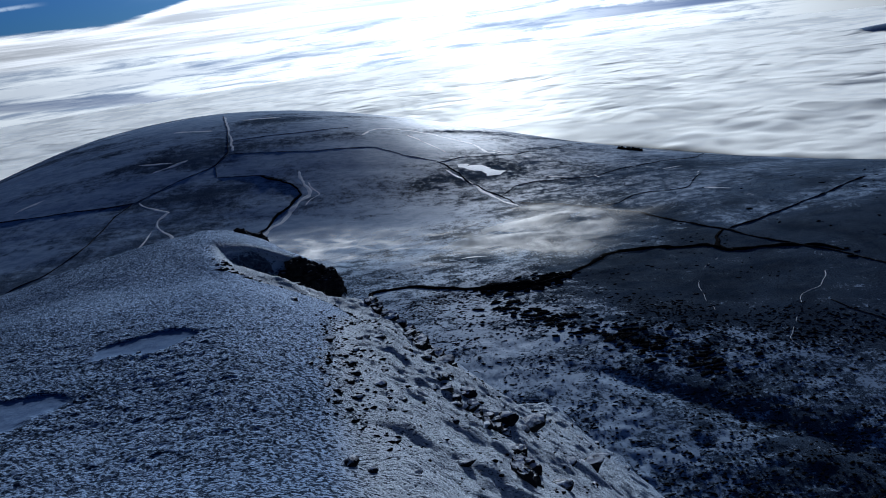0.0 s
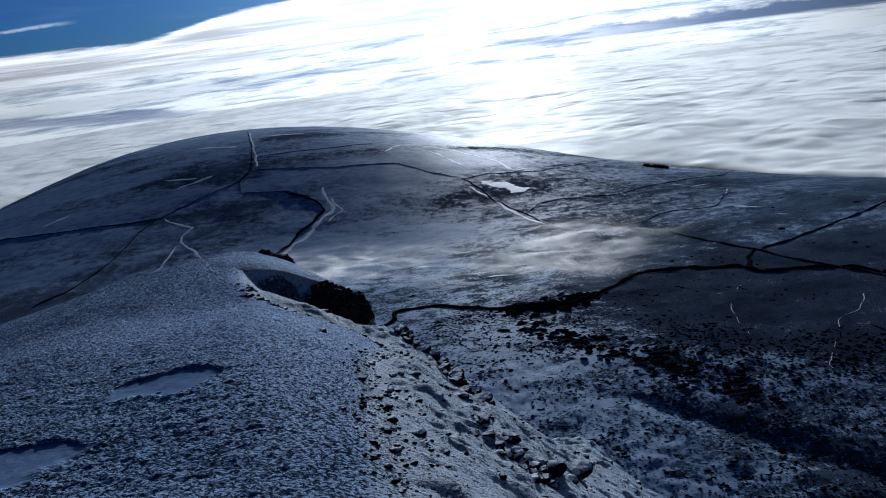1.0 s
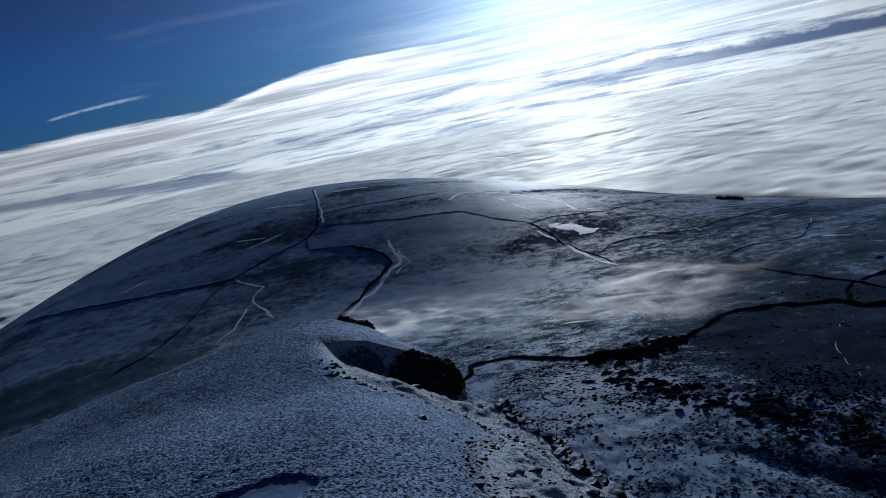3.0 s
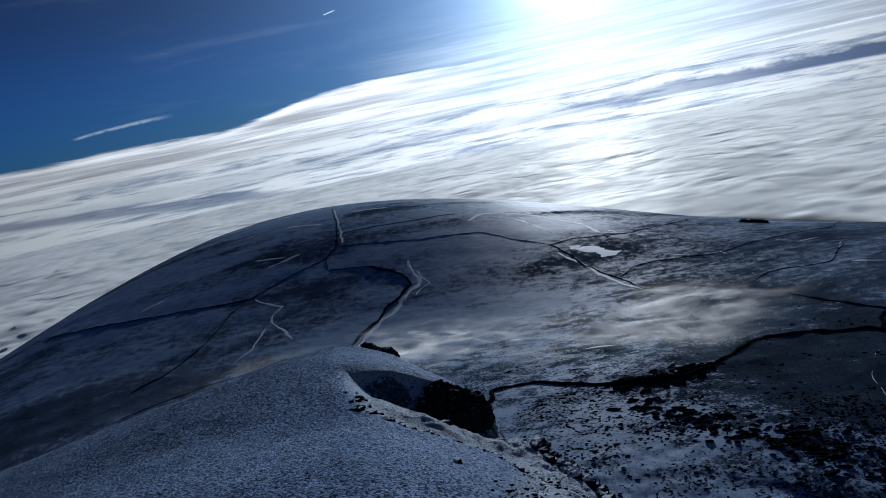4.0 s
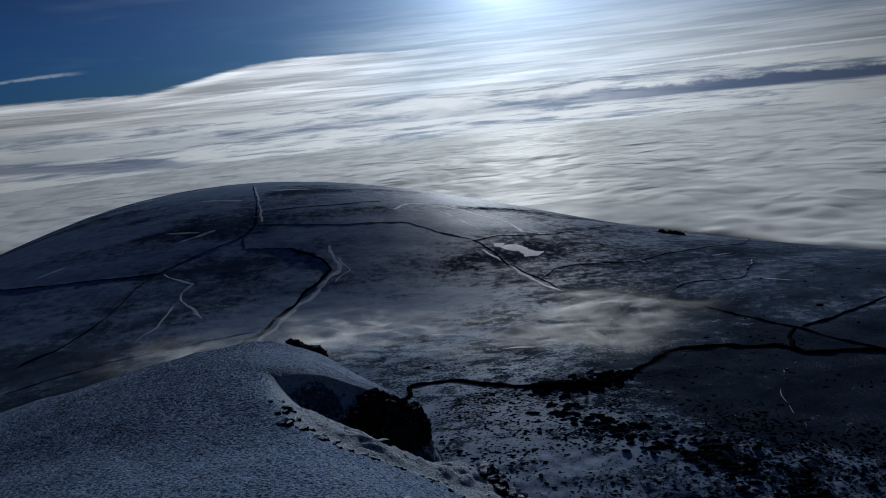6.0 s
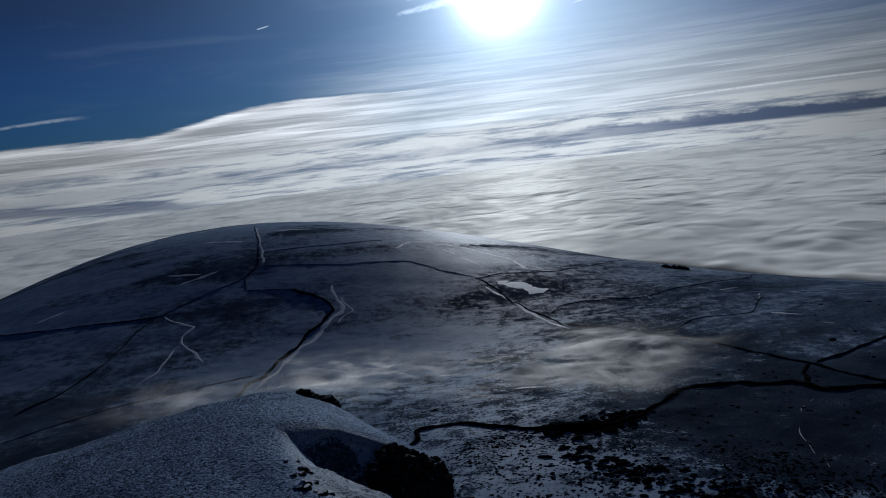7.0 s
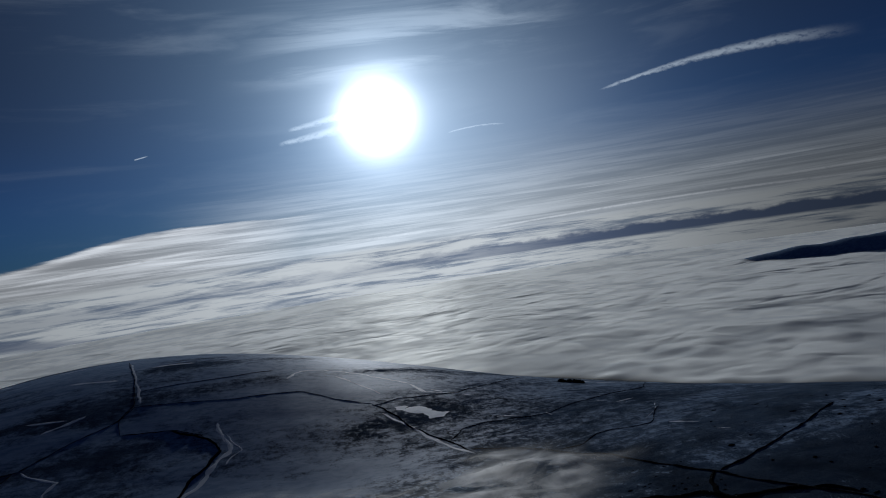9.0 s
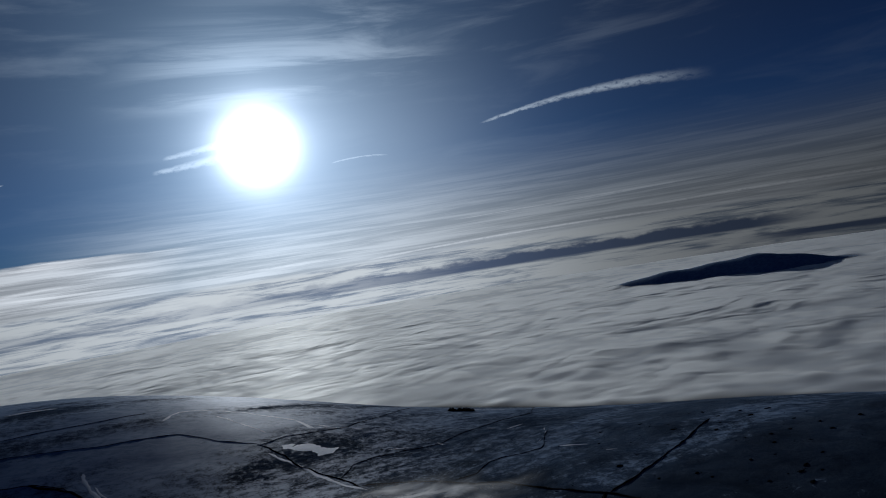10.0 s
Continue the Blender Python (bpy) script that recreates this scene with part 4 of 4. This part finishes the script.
rng = random.Random(5)
made = 0
while made < 250:
    x, y = rng.uniform(-34, 40), rng.uniform(66, 200)
    s = float(rim_distance(np.array([x]), np.array([y]))[0])
    if 1 < s < 55:
        made += 1
        size = 0.35 + 1.6 * rng.random() ** 3
        boulder(x, y, size * rng.uniform(1, 1.5), size, size * rng.uniform(0.7, 1.1), rng.uniform(0, 180), made, "small dark stone lying in the snow of the scarp", "stone", "stones on the scarp")


# ---- a small plantation at the moor's edge ----
def conifer_parts(seed):
    rng = random.Random(seed)
    trunk = bmesh.new()
    bmesh.ops.create_cone(trunk, cap_ends=True, segments=7, radius1=0.22, radius2=0.05, depth=8.0, matrix=Matrix.Translation((0, 0, 4.0)))
    crown = bmesh.new()
    for tier in range(7):
        z, r = 1.6 + tier * 1.05, 2.3 * (1 - tier / 7.6)
        for k in range(9):
            turn = k * 40 + rng.uniform(-14, 14)
            reach = r * rng.uniform(0.7, 1.15)
            m = pose(0, 0, z, 0, 0, turn) @ pose(reach * 0.5, 0, 0, 0, 22, 0) @ Matrix.Diagonal((reach, 0.8 * rng.uniform(0.7, 1.2), 0.35, 1))
            bmesh.ops.create_icosphere(crown, subdivisions=1, radius=0.62, matrix=m)
    out = []
    for name, bm, mat in (("trunk", trunk, WALL_STONE), ("crown", crown, PEAT)):
        mesh = bpy.data.meshes.new(name)
        bm.to_mesh(mesh)
        bm.free()
        mesh.materials.append(mat)
        out.append(mesh)
    return out


def conifer(seed):
    tree = new("conifer_tree")
    for name, mesh in zip(("trunk", "crown"), conifer_parts(seed)):
        new(name, mesh).parent = tree
    return tagged(tree, "small dark conifer in a moorland plantation", "tree", "plantation trees")


rng = random.Random(9)
(ax, ay), (bx, by) = [(348, 1165), (377, 1146)]
first = None
for k in range(34):
    f = k / 33
    x, y = ax + (bx - ax) * f + rng.uniform(-2, 2), ay + (by - ay) * f + rng.uniform(-9, 9)
    m = Matrix.Translation((x, y, surface_at(x, y) - 0.3)) @ pose(0, 0, 0, 0, 0, rng.uniform(0, 360)) @ Matrix.Diagonal((1.35, 1.35, rng.uniform(0.62, 0.85), 1))
    if first is None:
        first = conifer(3)
        first.matrix_basis = m
    else:
        copy_thing(first, m)


# ---- heather ----
def heather_clumps(name, label, spots, seed, flat=(0.25, 0.45)):
    """Low dark cushions of heather and peat, too many to count."""
    dice = np.random.RandomState(seed)
    lump = bmesh.new()
    bmesh.ops.create_icosphere(lump, subdivisions=1, radius=0.5)
    base = np.array([v.co[:] for v in lump.verts])
    tris = np.array([[v.index for v in f.verts] for f in lump.faces])
    lump.free()
    x, y, size = np.array(spots).T
    count = len(x)
    shape = base[None] * (1 + 0.5 * dice.rand(count, len(base), 1))
    stretch = np.stack([size * dice.uniform(1.0, 2.4, count), size * dice.uniform(0.6, 1.1, count), size * dice.uniform(*flat, count)], 1)
    shape = shape * stretch[:, None]
    turn = dice.uniform(-0.5, 0.5, count)[:, None]
    px = shape[..., 0] * np.cos(turn) - shape[..., 1] * np.sin(turn) + x[:, None]
    py = shape[..., 0] * np.sin(turn) + shape[..., 1] * np.cos(turn) + y[:, None]
    pz = shape[..., 2] + surface(x, y)[:, None] + 0.1 * size[:, None]
    faces = tris[None] + (np.arange(count) * len(base))[:, None, None]
    mesh = bpy.data.meshes.new(name)
    mesh.from_pydata(np.stack([px, py, pz], -1).reshape(-1, 3).tolist(), [], faces.reshape(-1, 3).tolist())
    mesh.materials.append(PEAT)
    return tagged(new(name, mesh), label, "heather", kind="stuff")


def scatter(count, lo_x, hi_x, lo_y, hi_y, small, large, seed, keep):
    """Spots for clumps, thinned where keep(x, y) is low."""
    dice = np.random.RandomState(seed)
    x, y = dice.uniform(lo_x, hi_x, count), dice.uniform(lo_y, hi_y, count)
    size = small + (large - small) * dice.rand(count) ** 3
    ok = dice.rand(count) < keep(x, y)
    return list(zip(x[ok], y[ok], size[ok]))


rng = random.Random(21)
spots = []
for _ in range(420):
    f = rng.uniform(-0.15, 1.25)
    spots.append((58 + 84 * f + rng.gauss(0, 8), 450 - 88 * f + rng.gauss(0, 11), 0.9 + 3.0 * rng.random() ** 2))
heather_clumps("peat_hags", "black peat hags breaking through the valley snow", spots, 1)
below = lambda x, y: np.clip(0.30 + 0.5 * layered(x, y * 1.6, 46, 401, 3) + 0.12 * step(x, 60, 200), 0.04, 1) * step(rim_distance(x, y), 42, 66) * (1 - step(y + 0.55 * x, 500, 560))
spots = scatter(52000, -30, 330, 190, 520, 0.32, 1.45, 5, below)
heather_clumps("heather_clumps", "dark heather clumps scattered over the snowy valley", spots, 2)
spots = scatter(1500, -40, 260, 430, 640, 0.5, 2.0, 6, lambda x, y: np.clip(0.3 + 0.6 * layered(x, y * 1.6, 60, 431, 3), 0, 1))
spots += scatter(160, 300, 560, 470, 760, 0.8, 3.6, 7, lambda x, y: 0 * x + 0.8)
heather_clumps("rushes", "dark rushes scattered beside a moorland stream", spots, 4)
spots = [(rng.gauss(70, 17), rng.gauss(505, 6), 1.2 + 3.8 * rng.random() ** 2) for _ in range(170)]
spots += [(rng.gauss(95, 9), rng.gauss(522, 6), 1.0 + 3.0 * rng.random() ** 2) for _ in range(60)]
heather_clumps("gorge_scrub", "dark scrub crowding a small stream gorge", spots, 3, (0.4, 0.7))
brink = lambda x, y: 0.55 * np.exp(-((rim_distance(x, y) - 1.5 - 3.5 * fuzz(x, y, 9, 77)) / 3.0) ** 2) + 0.10 * step(rim_distance(x, y), 2, 6) * (1 - step(rim_distance(x, y), 30, 50))
spots = scatter(7500, -34, 20, 60, 150, 0.15, 0.6, 8, brink)
heather_clumps("rim_grass", "dark grass tufts poking through snow along the scarp rim", spots, 5, (0.5, 0.8))
